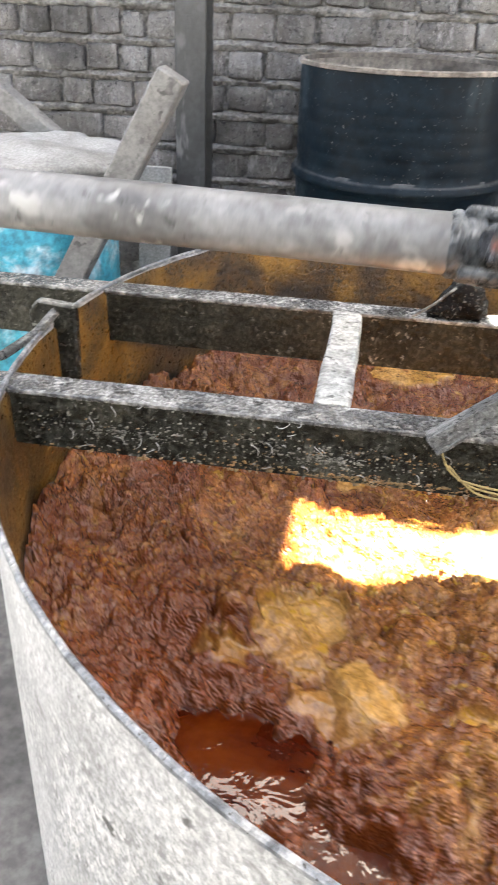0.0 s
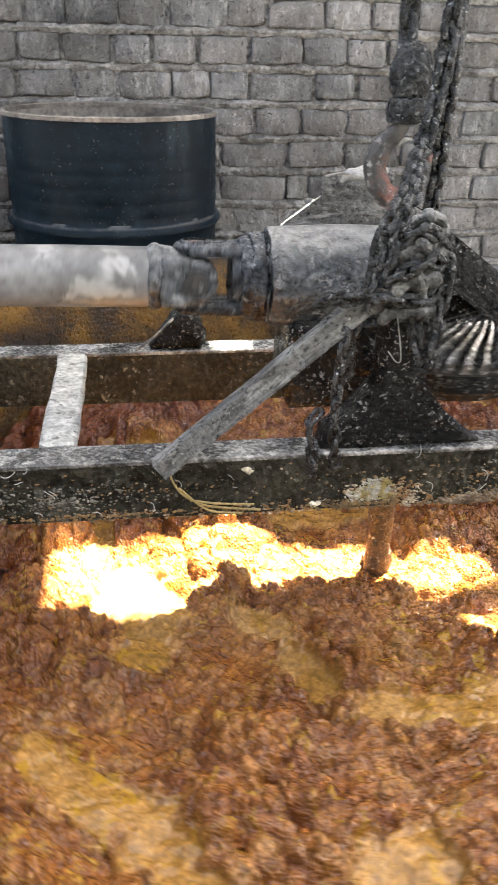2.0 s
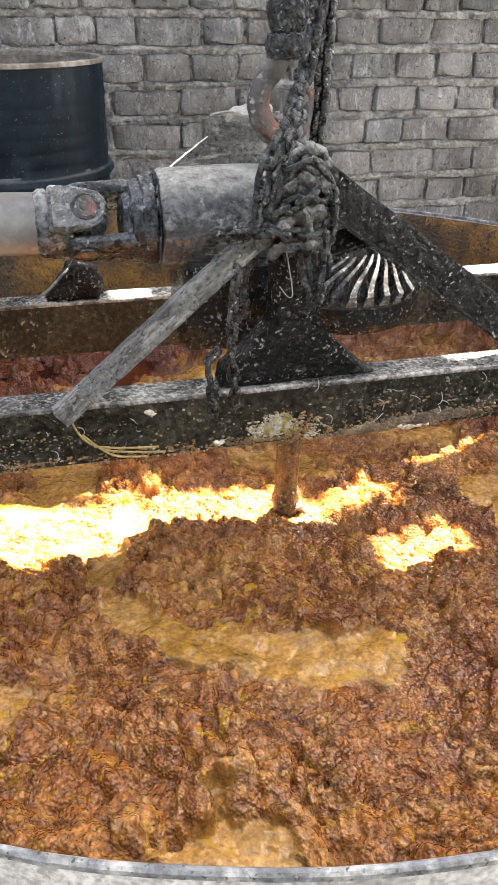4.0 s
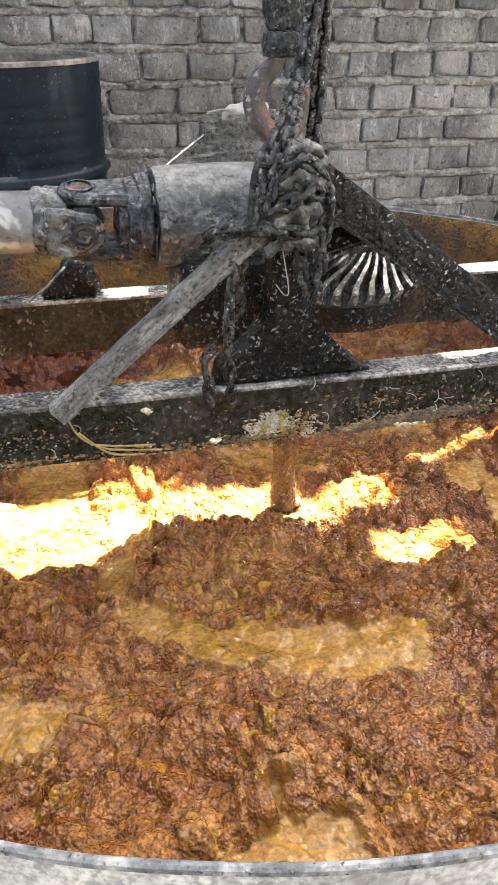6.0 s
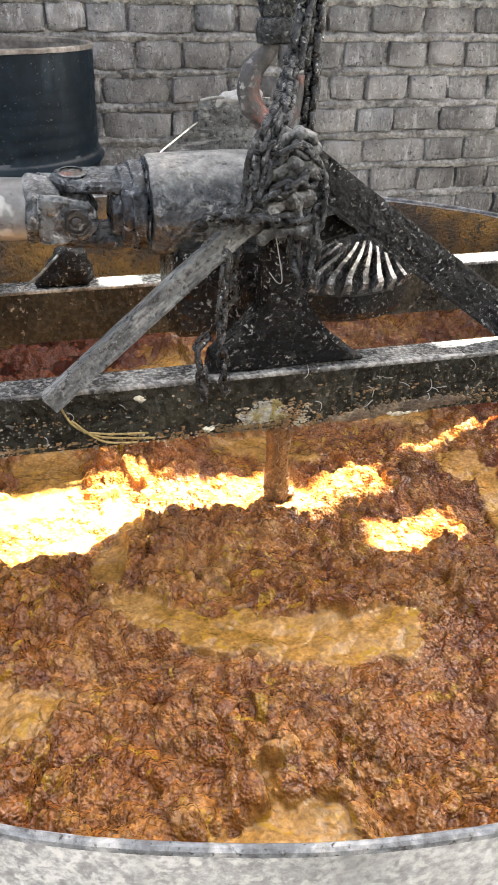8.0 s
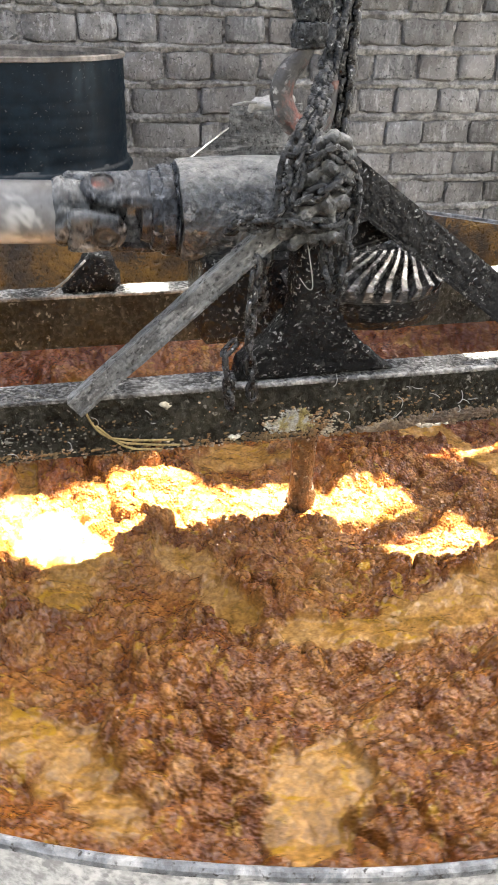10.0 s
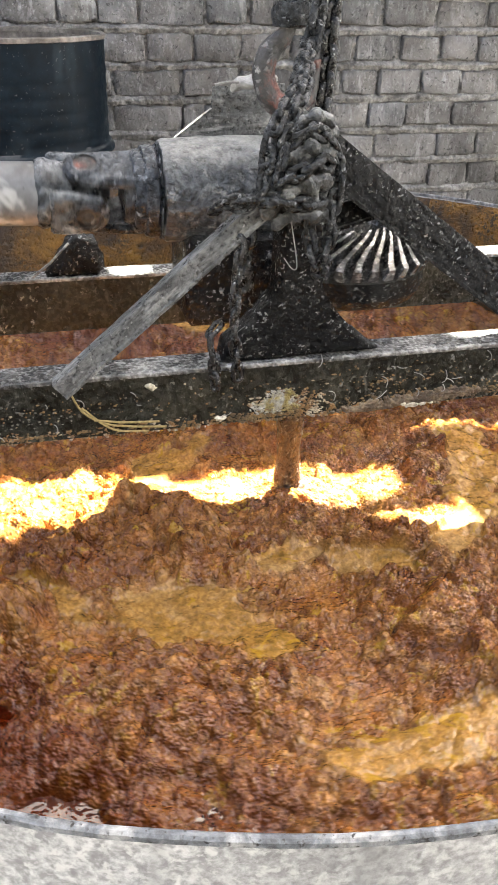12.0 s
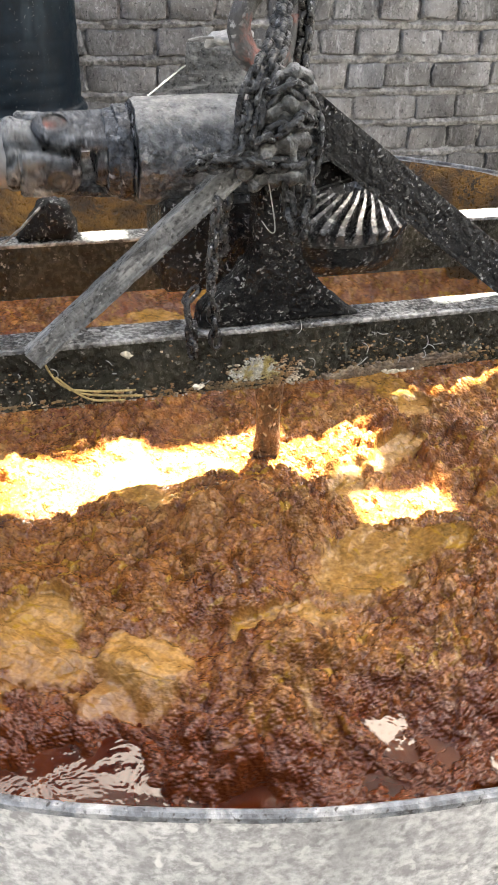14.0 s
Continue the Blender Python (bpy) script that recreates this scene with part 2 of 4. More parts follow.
M["straw"] = worn("straw_twine", [(0.3, (0.18, 0.13, 0.05)), (0.7, (0.36, 0.28, 0.12))], 40, 200, (0.7, 0.9), 0, 0.4)
M["splash"] = worn("dried_soap_splash", [(0.34, (0.06, 0.037, 0.017)), (0.46, (0.16, 0.105, 0.045)), (0.55, (0.17, 0.085, 0.028)), (0.66, (0.42, 0.385, 0.30))], 24, 120, (0.4, 0.8), 0, 0.8, 0.005)
M["caked"] = worn("grey_caked_spatter", [(0.3, (0.05, 0.048, 0.040)), (0.5, (0.10, 0.096, 0.082)), (0.7, (0.24, 0.23, 0.205))], 25, 120, (0.4, 0.8), 0, 0.8, 0.004)
M["chalk"] = worn("chalky_crust", [(0.34, (0.16, 0.115, 0.02)), (0.47, (0.24, 0.20, 0.08)), (0.57, (0.31, 0.305, 0.27)), (0.7, (0.42, 0.42, 0.40))], 40, 140, (0.5, 0.8), 0, 0.6, 0.004)
M["crust"] = worn("brown_soap_crust", [(0.34, (0.045, 0.030, 0.020)), (0.5, (0.11, 0.078, 0.050)), (0.66, (0.20, 0.155, 0.105))], 30, 140, (0.35, 0.7), 0, 0.6, 0.004)
M["cream"] = worn("creamy_soap", [(0.34, (0.30, 0.26, 0.18)), (0.6, (0.55, 0.51, 0.42))], 30, 140, (0.35, 0.6), 0, 0.4, 0.003)
M["floor"] = worn("dirty_concrete", [(0.3, (0.05, 0.048, 0.047)), (0.55, (0.10, 0.098, 0.096)), (0.8, (0.17, 0.167, 0.163))], 2.5, 30, (0.7, 0.95), 0, 0.5, 0.006)
M["roofing"] = worn("roof_sheet", [(0.3, (0.22, 0.22, 0.22)), (0.7, (0.40, 0.40, 0.40))], 3, 30, (0.5, 0.7), 0.3, 0.2)
M["agitator"] = worn("soap_caked_shaft", [(0.36, (0.014, 0.007, 0.004)), (0.5, (0.050, 0.024, 0.010)), (0.66, (0.13, 0.070, 0.030))], 30, 130, (0.15, 0.5), 0, 1.0, 0.008, stretch=(1, 1, 0.35), marks=[((0.50, 0.46, 0.38), 120, 0.63, 0.67), ((0.01, 0.007, 0.005), 80, 0.58, 0.65)])

g = Graph("soap_dough")
tan, wet_and_crease = g.attr("pale"), g.attr("wet")
n1, n2, n3 = g.noise(11, 5, 0.62, 0.8), g.noise(55, 4, 0.6, 0.6), g.noise(150, 3, 0.55, 0.3)
dark = g.ramp(n1, [(0.34, (0.115, 0.034, 0.007)), (0.50, (0.190, 0.068, 0.014)), (0.66, (0.270, 0.114, 0.026))])
pale = g.ramp(n1, [(0.34, (0.205, 0.105, 0.020)), (0.5, (0.270, 0.140, 0.036)), (0.66, (0.325, 0.184, 0.066))])
col = g.mix(tan, dark, pale)
col = g.mix(0.3, col, g.ramp(n2, [(0.36, 0.12), (0.64, 0.85)]), "OVERLAY")
col = g.mix(0.3, col, g.ramp(n3, [(0.38, 0.12), (0.62, 0.88)]), "OVERLAY")
col = g.mix(g.ramp(g.noise(18, 4, 0.6, 1.8), [(0.60, 0.0), (0.645, 0.85)]), col, (0.30, 0.165, 0.016))
# dark red for wet dough, and for shade painted into the creases
col = g.mix(wet_and_crease, col, (0.090, 0.020, 0.004))
bead = g.ramp(g.cells(210, "SMOOTH_F1"), [(0.0, 1.0), (0.7, 0.0)])
bead = g.mix(1.0, bead, g.ramp(tan, [(0.4, 1.0), (0.9, 0.25)]), "MULTIPLY")
shine = g.mix(wet_and_crease, g.ramp(n2, [(0.38, 0.06), (0.62, 0.20)]), (0.05, 0.05, 0.05))
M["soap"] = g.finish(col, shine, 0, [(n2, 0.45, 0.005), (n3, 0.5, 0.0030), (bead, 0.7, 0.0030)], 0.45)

g = Graph("dark_red_lye")
n1 = g.noise(5, 5, 0.6, 0.6)
col = g.ramp(n1, [(0.3, (0.014, 0.0014, 0.0006)), (0.5, (0.032, 0.004, 0.001)), (0.75, (0.09, 0.020, 0.003))])
M["liquid"] = g.finish(col, 0.04, 0, [(g.noise(16, 3, 0.55, 0.5), 0.16, 0.010), (g.noise(60, 2, 0.5), 0.07, 0.003)], 0.4)


# ---------------------------------------------------------------- mesh helpers
def part(name, bm, material, parent=None, label="", smooth=True):
    me = bpy.data.meshes.new(name)
    bm.normal_update()
    bm.to_mesh(me)
    bm.free()
    if smooth:
        me.shade_smooth()
        me.set_sharp_from_angle(angle=radians(38))
    me.materials.append(M[material])
    ob = new(name, me)
    if parent:
        ob.parent = parent
    if label:
        ob["label"] = label
    return ob


def thing(name, label, category, group="", m=None, kind=""):
    ob = tagged(new(name), label, category, group, kind)
    if m:
        ob.matrix_basis = m
    return ob


def box(bm, x0, x1, y0, y1, z0, z1, bevel=0.004, m=None, seg=1):
    t = bmesh.new()
    bmesh.ops.create_cube(t, size=1)
    bmesh.ops.scale(t, vec=(x1 - x0, y1 - y0, z1 - z0), verts=t.verts)
    bmesh.ops.translate(t, vec=((x0 + x1) / 2, (y0 + y1) / 2, (z0 + z1) / 2), verts=t.verts)
    if bevel:
        bmesh.ops.bevel(t, geom=t.edges[:], offset=bevel, segments=seg, affect="EDGES", profile=0.6)
    if m:
        bmesh.ops.transform(t, matrix=m, verts=t.verts)
    merge(bm, t)


def merge(bm, t):
    me = bpy.data.meshes.new("tmp")
    t.to_mesh(me)
    t.free()
    bm.from_mesh(me)
    bpy.data.meshes.remove(me)


def rough(bm, amount, scale, cuts=0):
    if cuts:
        bmesh.ops.subdivide_edges(bm, edges=bm.edges[:], cuts=cuts, use_grid_fill=True)
    for v in bm.verts:
        v.co += noise.noise_vector(v.co * scale) * amount + noise.noise_vector(v.co * scale * 3.1) * amount * 0.4
    return bm


def lathe(bm, profile, n=48, m=None, ends=True):
    """Turns (radius, height) about z."""
    rings = []
    for r, h in profile:
        rings.append([bm.verts.new((r * math.cos(2 * math.pi * k / n), r * math.sin(2 * math.pi * k / n), h)) for k in range(n)])
    for a, b in zip(rings, rings[1:]):
        for k in range(n):
            bm.faces.new((a[k], a[(k + 1) % n], b[(k + 1) % n], b[k]))
    if ends:
        bm.faces.new(rings[0][::-1])
        bm.faces.new(rings[-1])
    if m:
        bmesh.ops.transform(bm, matrix=m, verts=[v for ring in rings for v in ring])
    return bm


def tube(bm, pts, r, n=8, closed=False, flat=1.0):
    pts = [Vector(p) for p in pts]
    count = len(pts)
    rr = r if isinstance(r, (list, tuple)) else [r] * count
    rings, up = [], None
    for k, p in enumerate(pts):
        a = pts[(k - 1) % count] if closed or k else p
        b = pts[(k + 1) % count] if closed or k < count - 1 else p
        d = (b - a).normalized()
        if up is None:
            up = d.orthogonal().normalized()
        up = (up - d * up.dot(d)).normalized()
        side = d.cross(up)
        rings.append([bm.verts.new(p + rr[k] * (math.cos(2 * math.pi * j / n) * up + flat * math.sin(2 * math.pi * j / n) * side)) for j in range(n)])
    pairs = list(zip(rings, rings[1:])) + ([(rings[-1], rings[0])] if closed else [])
    for a, b in pairs:
        for j in range(n):
            bm.faces.new((a[j], a[(j + 1) % n], b[(j + 1) % n], b[j]))
    if not closed:
        bm.faces.new(rings[0][::-1])
        bm.faces.new(rings[-1])
    return bm


def slab(bm, outline, thick, bevel=0.004):
    """A plate in the xz plane, from y = 0 to y = thick."""
    t = bmesh.new()
    f = t.faces.new([t.verts.new((x, 0, z)) for x, z in outline])
    t.normal_update()
    ext = bmesh.ops.extrude_face_region(t, geom=[f])
    bmesh.ops.translate(t, vec=(0, thick, 0), verts=[v for v in ext["geom"] if isinstance(v, bmesh.types.BMVert)])
    bmesh.ops.recalc_face_normals(t, faces=t.faces[:])
    if bevel:
        bmesh.ops.bevel(t, geom=t.edges[:], offset=bevel, segments=1, affect="EDGES")
    merge(bm, t)
    return bm


def smooth_path(pts, steps=8):
    """A smooth run through the points."""
    pts = [Vector(p) for p in pts]
    out = []
    for k in range(len(pts) - 1):
        p0, p1, p2, p3 = pts[max(k - 1, 0)], pts[k], pts[k + 1], pts[min(k + 2, len(pts) - 1)]
        for s in range(steps):
            u = s / steps
            out.append(0.5 * (2 * p1 + (p2 - p0) * u + (2 * p0 - 5 * p1 + 4 * p2 - p3) * u * u + (3 * p1 - p0 - 3 * p2 + p3) * u ** 3))
    return out + [pts[-1]]


# ---------------------------------------------------------------- floor, wall, roof
WALL_Y = 2.714
bm = bmesh.new()
bmesh.ops.create_grid(bm, x_segments=60, y_segments=60, size=1)
for v in bm.verts:
    v.co = Vector((math.copysign(abs(v.co.x) ** 4, v.co.x) * 2000, math.copysign(abs(v.co.y) ** 4, v.co.y) * 2000, 0))
floor = tagged(part("floor", bm, "floor"), "dirty grey concrete yard floor round the pan", "floor", kind="structure")

# above the bricks the wall is unseen added height that blocks northern sky
bm = bmesh.new()
box(bm, -7, 7, WALL_Y + 0.034, WALL_Y + 0.25, 0, 3.4, 0)
wall = tagged(part("wall_north", bm, "mortar", smooth=False), "soot-grey brick wall with rough mortar joints", "wall", kind="structure")

# added wall behind the eye, never seen; it blocks light from the south
bm = bmesh.new()
box(bm, -7, 7, -2.25, -2.0, 0, 3.1, 0)
tagged(part("wall_south", bm, "mortar", smooth=False), "plain sooty wall added unseen behind the eye to close off light", "wall", kind="structure")

# unseen roof sheets added over the pan; their gaps shape the strips of sun
ROOF_Z = 6.0
soap_z = Z - 0.84


def roof_x(x):
    return x + SUN_X * (ROOF_Z - soap_z)


def roof_y(y):
    return y + SUN_Y * (ROOF_Z - soap_z)


GAPS = [(-0.18, 0.20, 1.06, 1.245), (0.20, 0.45, 1.07, 1.23), (0.45, 0.60, 1.07, 1.17), (0.52, 0.68, 0.88, 1.00), (0.72, 1.10, 1.27, 1.34), (0.035, 0.095, 1.28, 1.335)]
xs = sorted({roof_x(-2.4), roof_x(2.0), *[roof_x(v) for gap in GAPS for v in gap[:2]]})
ys = sorted({roof_y(-2.2), roof_y(2.6), *[roof_y(v) for gap in GAPS for v in gap[2:]]})
bm = bmesh.new()
for x0, x1 in zip(xs, xs[1:]):
    for y0, y1 in zip(ys, ys[1:]):
        cx, cy = (x0 + x1) / 2, (y0 + y1) / 2
        if not any(roof_x(a) < cx < roof_x(b) and roof_y(c) < cy < roof_y(d) for a, b, c, d in GAPS):
            box(bm, x0, x1, y0, y1, ROOF_Z, ROOF_Z + 0.012, 0)
roof = tagged(part("ceiling", bm, "roofing", smooth=False), "unseen grey roof sheets added over the yard, gapped to shape the sun", "roof", kind="structure")

# ---------------------------------------------------------------- pan
PX, PY, PR = 0.346, 1.175, 0.964
RIM_Z = Z - 0.478
pan = thing("mixing_pan", "large round grey steel soap-mixing pan, stained and scratched", "pan", m=pose(PX, PY, 0))
bm = bmesh.new()
lathe(bm, [(PR - 0.005, 0.02), (PR, 0.02), (PR, RIM_Z - 0.006), (PR - 0.005, RIM_Z - 0.006), (PR - 0.005, 0.02)], 160, ends=False)
part("wall", bm, "pan", pan)
bm = bmesh.new()
lathe(bm, [(PR - 0.006, RIM_Z - 0.007), (PR + 0.001, RIM_Z - 0.007), (PR + 0.001, RIM_Z - 0.002), (PR - 0.001, RIM_Z), (PR - 0.004, RIM_Z), (PR - 0.006, RIM_Z - 0.002), (PR - 0.006, RIM_Z - 0.007)], 160, ends=False)
part("rim", rough(bm, 0.0012, 25), "rim", pan, "chipped blue-grey rim edge")
bm = bmesh.new()
lathe(bm, [(PR - 0.008, 0.30), (PR - 0.016, 0.32), (PR - 0.014, RIM_Z - 0.20), (PR - 0.012, RIM_Z - 0.10), (PR - 0.010, RIM_Z - 0.02), (PR - 0.008, RIM_Z - 0.010)], 160, ends=False)
part("residue", rough(bm, 0.003, 18), "residue", pan, "amber soap residue dried on the inside")
bm = bmesh.new()
lathe(bm, [(PR - 0.02, 0.02), (PR - 0.02, 0.06)], 96)
part("bottom", bm, "pan", pan)

# ---------------------------------------------------------------- soap
rng = np.random.RandomState(4)
GRAD = rng.rand(256, 256)


def value_noise(x, y, scale, seed=0):
    x, y = x * scale + 37.7 * seed, y * scale + 11.3 * seed
    i, j = np.floor(x).astype(int), np.floor(y).astype(int)
    u, v = x - i, y - j
    u, v = u * u * (3 - 2 * u), v * v * (3 - 2 * v)
    at = lambda a, b: GRAD[a % 256, b % 256]
    return (at(i, j) * (1 - u) + at(i + 1, j) * u) * (1 - v) + (at(i, j + 1) * (1 - u) + at(i + 1, j + 1) * u) * v


def fbm(x, y, scale, seed=0, octaves=4):
    return sum(value_noise(x, y, scale * 2 ** k, seed + k) * 0.5 ** k for k in range(octaves)) / sum(0.5 ** k for k in range(octaves))


def perlin(x, y, scale, seed=0):
    x, y = x * scale + 53.1 * seed, y * scale + 17.9 * seed
    i, j = np.floor(x).astype(int), np.floor(y).astype(int)
    u, v = x - i, y - j

    def corner(a, b):
        turn_at = 2 * np.pi * GRAD[(i + a) % 256, (j + b) % 256]
        return np.cos(turn_at) * (u - a) + np.sin(turn_at) * (v - b)

    fu, fv = u ** 3 * (u * (6 * u - 15) + 10), v ** 3 * (v * (6 * v - 15) + 10)
    return (corner(0, 0) * (1 - fu) + corner(1, 0) * fu) * (1 - fv) + (corner(0, 1) * (1 - fu) + corner(1, 1) * fu) * fv


def billow(x, y, scale, seed=0):
    """Rounded swells that meet in sharp creases, 0 to about 1."""
    return np.sqrt(np.abs(perlin(x, y, scale, seed)) * 1.6 + 1e-4)


def swirl(angle, radius, a0, r0, da, dr, lean=0.0):
    """1 inside a long smooth streak round the pan, falling to 0 at its edge."""
    off = (np.degrees(angle) - a0 + 180) % 360 - 180
    return np.clip(1.6 - np.hypot(off / da, (radius - r0 - lean * off) / dr) * 1.3, 0, 1)


# smooth ochre smears: angle, radius, half lengths along and across, lean
STREAKS = [(-116, 0.405, 40, 0.060, 0.0004), (-152, 0.32, 14, 0.06, 0.004), (-85, 0.44, 16, 0.05, 0.0), (-137, 0.66, 9, 0.13, 0.0), (-108, 0.76, 12, 0.085, 0.0), (-168, 0.67, 20, 0.075, 0.003),
           (157, 0.40, 24, 0.085, -0.001), (178, 0.25, 30, 0.05, 0.0), (97, 0.56, 22, 0.12, 0.001), (126, 0.46, 14, 0.05, 0.0), (52, 0.17, 48, 0.06, 0.0),
           (-20, 0.45, 24, 0.05, -0.001), (30, 0.48, 26, 0.05, 0.001), (-60, 0.78, 10, 0.07, 0.0), (-40, 0.62, 14, 0.06, 0.002), (0, 0.76, 16, 0.06, 0.0)]


def heap(x, y, scale, seed=0):
    """Curds heaped on one another: the top of overlapping round caps, the depth of the crease beside it, a number of its own for each."""
    x, y = x * scale, y * scale
    i, j = np.floor(x).astype(int), np.floor(y).astype(int)
    top, below, own = np.full(x.shape, -1.0), np.full(x.shape, -1.0), np.zeros(x.shape)
    for a in (-1, 0, 1):
        for b in (-1, 0, 1):
            r1 = GRAD[(i + a + 17 * seed) % 256, (j + b + 3) % 256]
            r2 = GRAD[(i + a + 91) % 256, (j + b + 29 * seed) % 256]
            r3 = GRAD[(i + a + 57 + seed) % 256, (j + b + 7 * seed) % 256]
            size = 0.62 + 0.40 * r3
            d = np.hypot(i + a + r1 - x, j + b + r2 - y) / size
            cap = size * np.sqrt(np.clip(1 - d * d, 0, 1)) + 0.35 * r2 * (d < 1)
            own = np.where(cap > top, (r3 * 7.3 + r1) % 1.0, own)
            below = np.maximum(below, np.minimum(top, cap))
            top = np.maximum(top, cap)
    return np.clip(top, 0, 1.4), 1 - np.clip((top - np.maximum(below, 0)) * 4, 0, 1), own


def soap_surface(x, y):
    """Height over the liquid's level, ochre share and dark share (wet places, shaded creases) of the dough at places in
    the dough's own turn.
    """
    radius, angle = np.hypot(x, y), np.arctan2(y, x)
    warp = lambda amount, scale, seed: (amount * (fbm(x, y, scale, seed, 3) - 0.5), amount * (fbm(x, y, scale, seed + 9, 3) - 0.5))
    w0, w1, w2 = warp(0.055, 6, 20), warp(0.014, 24, 33), warp(0.006, 62, 47)
    bx, by = x + w0[0], y + w0[1]
    mx, my = bx + w1[0], by + w1[1]
    sx, sy = mx + w2[0], my + w2[1]
    pale = np.zeros(x.shape)
    wobble = 0.16 * (fbm(x, y, 6, 51) - 0.5)
    for a0, r0, da, dr, lean in STREAKS:
        pale = np.maximum(pale, swirl(angle + wobble, radius + wobble, a0, r0, da, dr, lean))
    pale = pale + 1.5 * (fbm(x, y, 11, 61) - 0.52) + 0.5 * (fbm(mx, my, 38, 63) - 0.5)
    smear = np.clip((pale - 0.42) * 4.0, 0, 1)
    smear = smear * smear * (3 - 2 * smear)
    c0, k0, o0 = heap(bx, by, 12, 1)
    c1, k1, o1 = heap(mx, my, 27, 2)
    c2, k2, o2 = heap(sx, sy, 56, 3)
    c3, k3, o3 = heap(sx + 0.3, sy, 105, 4)
    rich = np.clip(3.0 * fbm(x, y, 5.5, 71) - 1.0, 0.1, 1)
    lump = (1 - 0.90 * smear) * (0.8 + 0.2 * np.clip(radius / 0.25, 0, 1))
    h = 0.045 * (fbm(x, y, 3.2, 81) - 0.5) + 0.045 * (fbm(bx, by, 8, 85) - 0.5)
    h += lump * (0.024 * c0 * rich + (0.55 + 0.6 * rich) * (0.023 * c1 * (0.25 + o0) + 0.0145 * c2 * (0.25 + o1)) + 0.0064 * c3 * (0.3 + o2))
    # fine drag lines along the smears
    drag = fbm(angle * 2.2 + 0.2 * wobble, radius * 40 + 1.5 * fbm(x, y, 8, 91), 1.0, 93, 3)
    h += smear * (0.022 + 0.008 * (drag - 0.5) + 0.004 * billow(mx, my, 20, 7) + 0.0015 * c2)
    h += 0.030 * np.clip((radius - 0.30) / 0.5, 0, 1) - 0.016
    # the thin, wet stretch near the wall
    off = (np.degrees(angle) - 128 + 180) % 360 - 180
    sector = np.clip(1.7 - np.abs(off) / 32 + 0.7 * (fbm(x, y, 5, 95) - 0.5), 0, 1)
    wet = sector * np.clip((radius - 0.56 - 0.20 * (fbm(x, y, 7, 99) - 0.5)) / 0.16, 0, 1)
    h += (1 - wet) * 0.055 * np.clip((radius - 0.80) / 0.14, 0, 1) ** 2
    h = np.where(h < -0.004, -0.004 + 0.2 * (h + 0.004), h)
    h -= wet * (0.031 + 0.22 * np.clip(fbm(x, y, 11, 97) - 0.47, 0, 1))
    tone = np.clip(smear + (1 - smear) * (0.55 * (o1 - 0.45) + 0.45 * (o2 - 0.5) + 0.9 * np.clip(pale - 0.1, 0, 1)), 0, 1)
    # shade between curds put into the colour, together with lye lying there
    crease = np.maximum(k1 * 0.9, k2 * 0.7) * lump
    far_side = np.clip(1.6 - np.abs((np.degrees(angle) - 16 + 180) % 360 - 180) / 48, 0, 1)
    red = np.clip(2.6 * (fbm(bx, by, 6, 103) - 0.50) + 0.75 * far_side, 0, 1)
    by_wall = np.clip(1.5 - np.abs((np.degrees(angle) - 84 + 180) % 360 - 180) / 34, 0, 1) * np.clip((radius - 0.58) / 0.10, 0, 1)
    red = np.maximum(red, 0.9 * by_wall) * np.clip((radius - 0.25) / 0.25, 0, 1) * (1 - smear)
    damp_and_crease = np.clip(0.55 * crease + 0.90 * red * (0.5 + 0.5 * o0) + np.clip(wet * 1.25 - 6 * np.clip(h - 0.01, 0, 1), 0, 0.95), 0, 1)
    return h, tone, damp_and_crease


RINGS = [("centre_mass", 0.0, 0.24), ("middle_mass", 0.24, 0.56), ("outer_mass", 0.56, 0.948)]
soap = thing("soap_mass", "thick brown and ochre soap dough churning in the pan", "soap", m=pose(PX, PY, soap_z))
soap_parts = []
for name, r0, r1 in RINGS:
    step = 0.0020
    nr = max(3, int((r1 - r0) / step))
    na = int(2 * math.pi * (r0 * 0.35 + r1 * 0.65) / step)
    rad = np.linspace(max(r0, 0.004), r1, nr)
    ang = np.linspace(0, 2 * np.pi, na, endpoint=False)
    rr, aa = np.meshgrid(rad, ang, indexing="ij")
    x, y = rr * np.cos(aa), rr * np.sin(aa)
    h, pale, damp_and_crease = soap_surface(x, y)
    rows = [np.stack([x, y, h], -1)]
    # skirts that go down into the liquid at both edges
    inner, outer = rows[0][0].copy(), rows[0][-1].copy()
    inner[:, 2], outer[:, 2] = -0.06, -0.06
    verts = np.concatenate([inner[None], rows[0], outer[None]]).reshape(-1, 3)
    tone = np.concatenate([pale[:1], pale, pale[-1:]]).ravel()
    k = np.arange((nr + 1) * na).reshape(nr + 1, na)
    faces = np.stack([k, k + na, np.roll(k, -1, 1) + na, np.roll(k, -1, 1)], -1).reshape(-1, 4)
    me = bpy.data.meshes.new(name)
    me.from_pydata(verts.tolist(), [], faces.tolist())
    me.attributes.new("pale", "FLOAT", "POINT").data.foreach_set("value", tone.astype(np.float32))
    # this attribute carries the painted crease shade as well as real wet
    me.attributes.new("wet", "FLOAT", "POINT").data.foreach_set("value", np.concatenate([damp_and_crease[:1], damp_and_crease, damp_and_crease[-1:]]).ravel().astype(np.float32))
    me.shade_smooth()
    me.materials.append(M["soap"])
    ob = new(name, me)
    ob.parent = soap
    soap_parts.append(ob)
bm = bmesh.new()
lathe(bm, [(PR - 0.020, -0.30), (PR - 0.018, -0.012)], 96)
part("liquid", bm, "liquid", soap, "dark red glossy liquid round the dough", smooth=False)


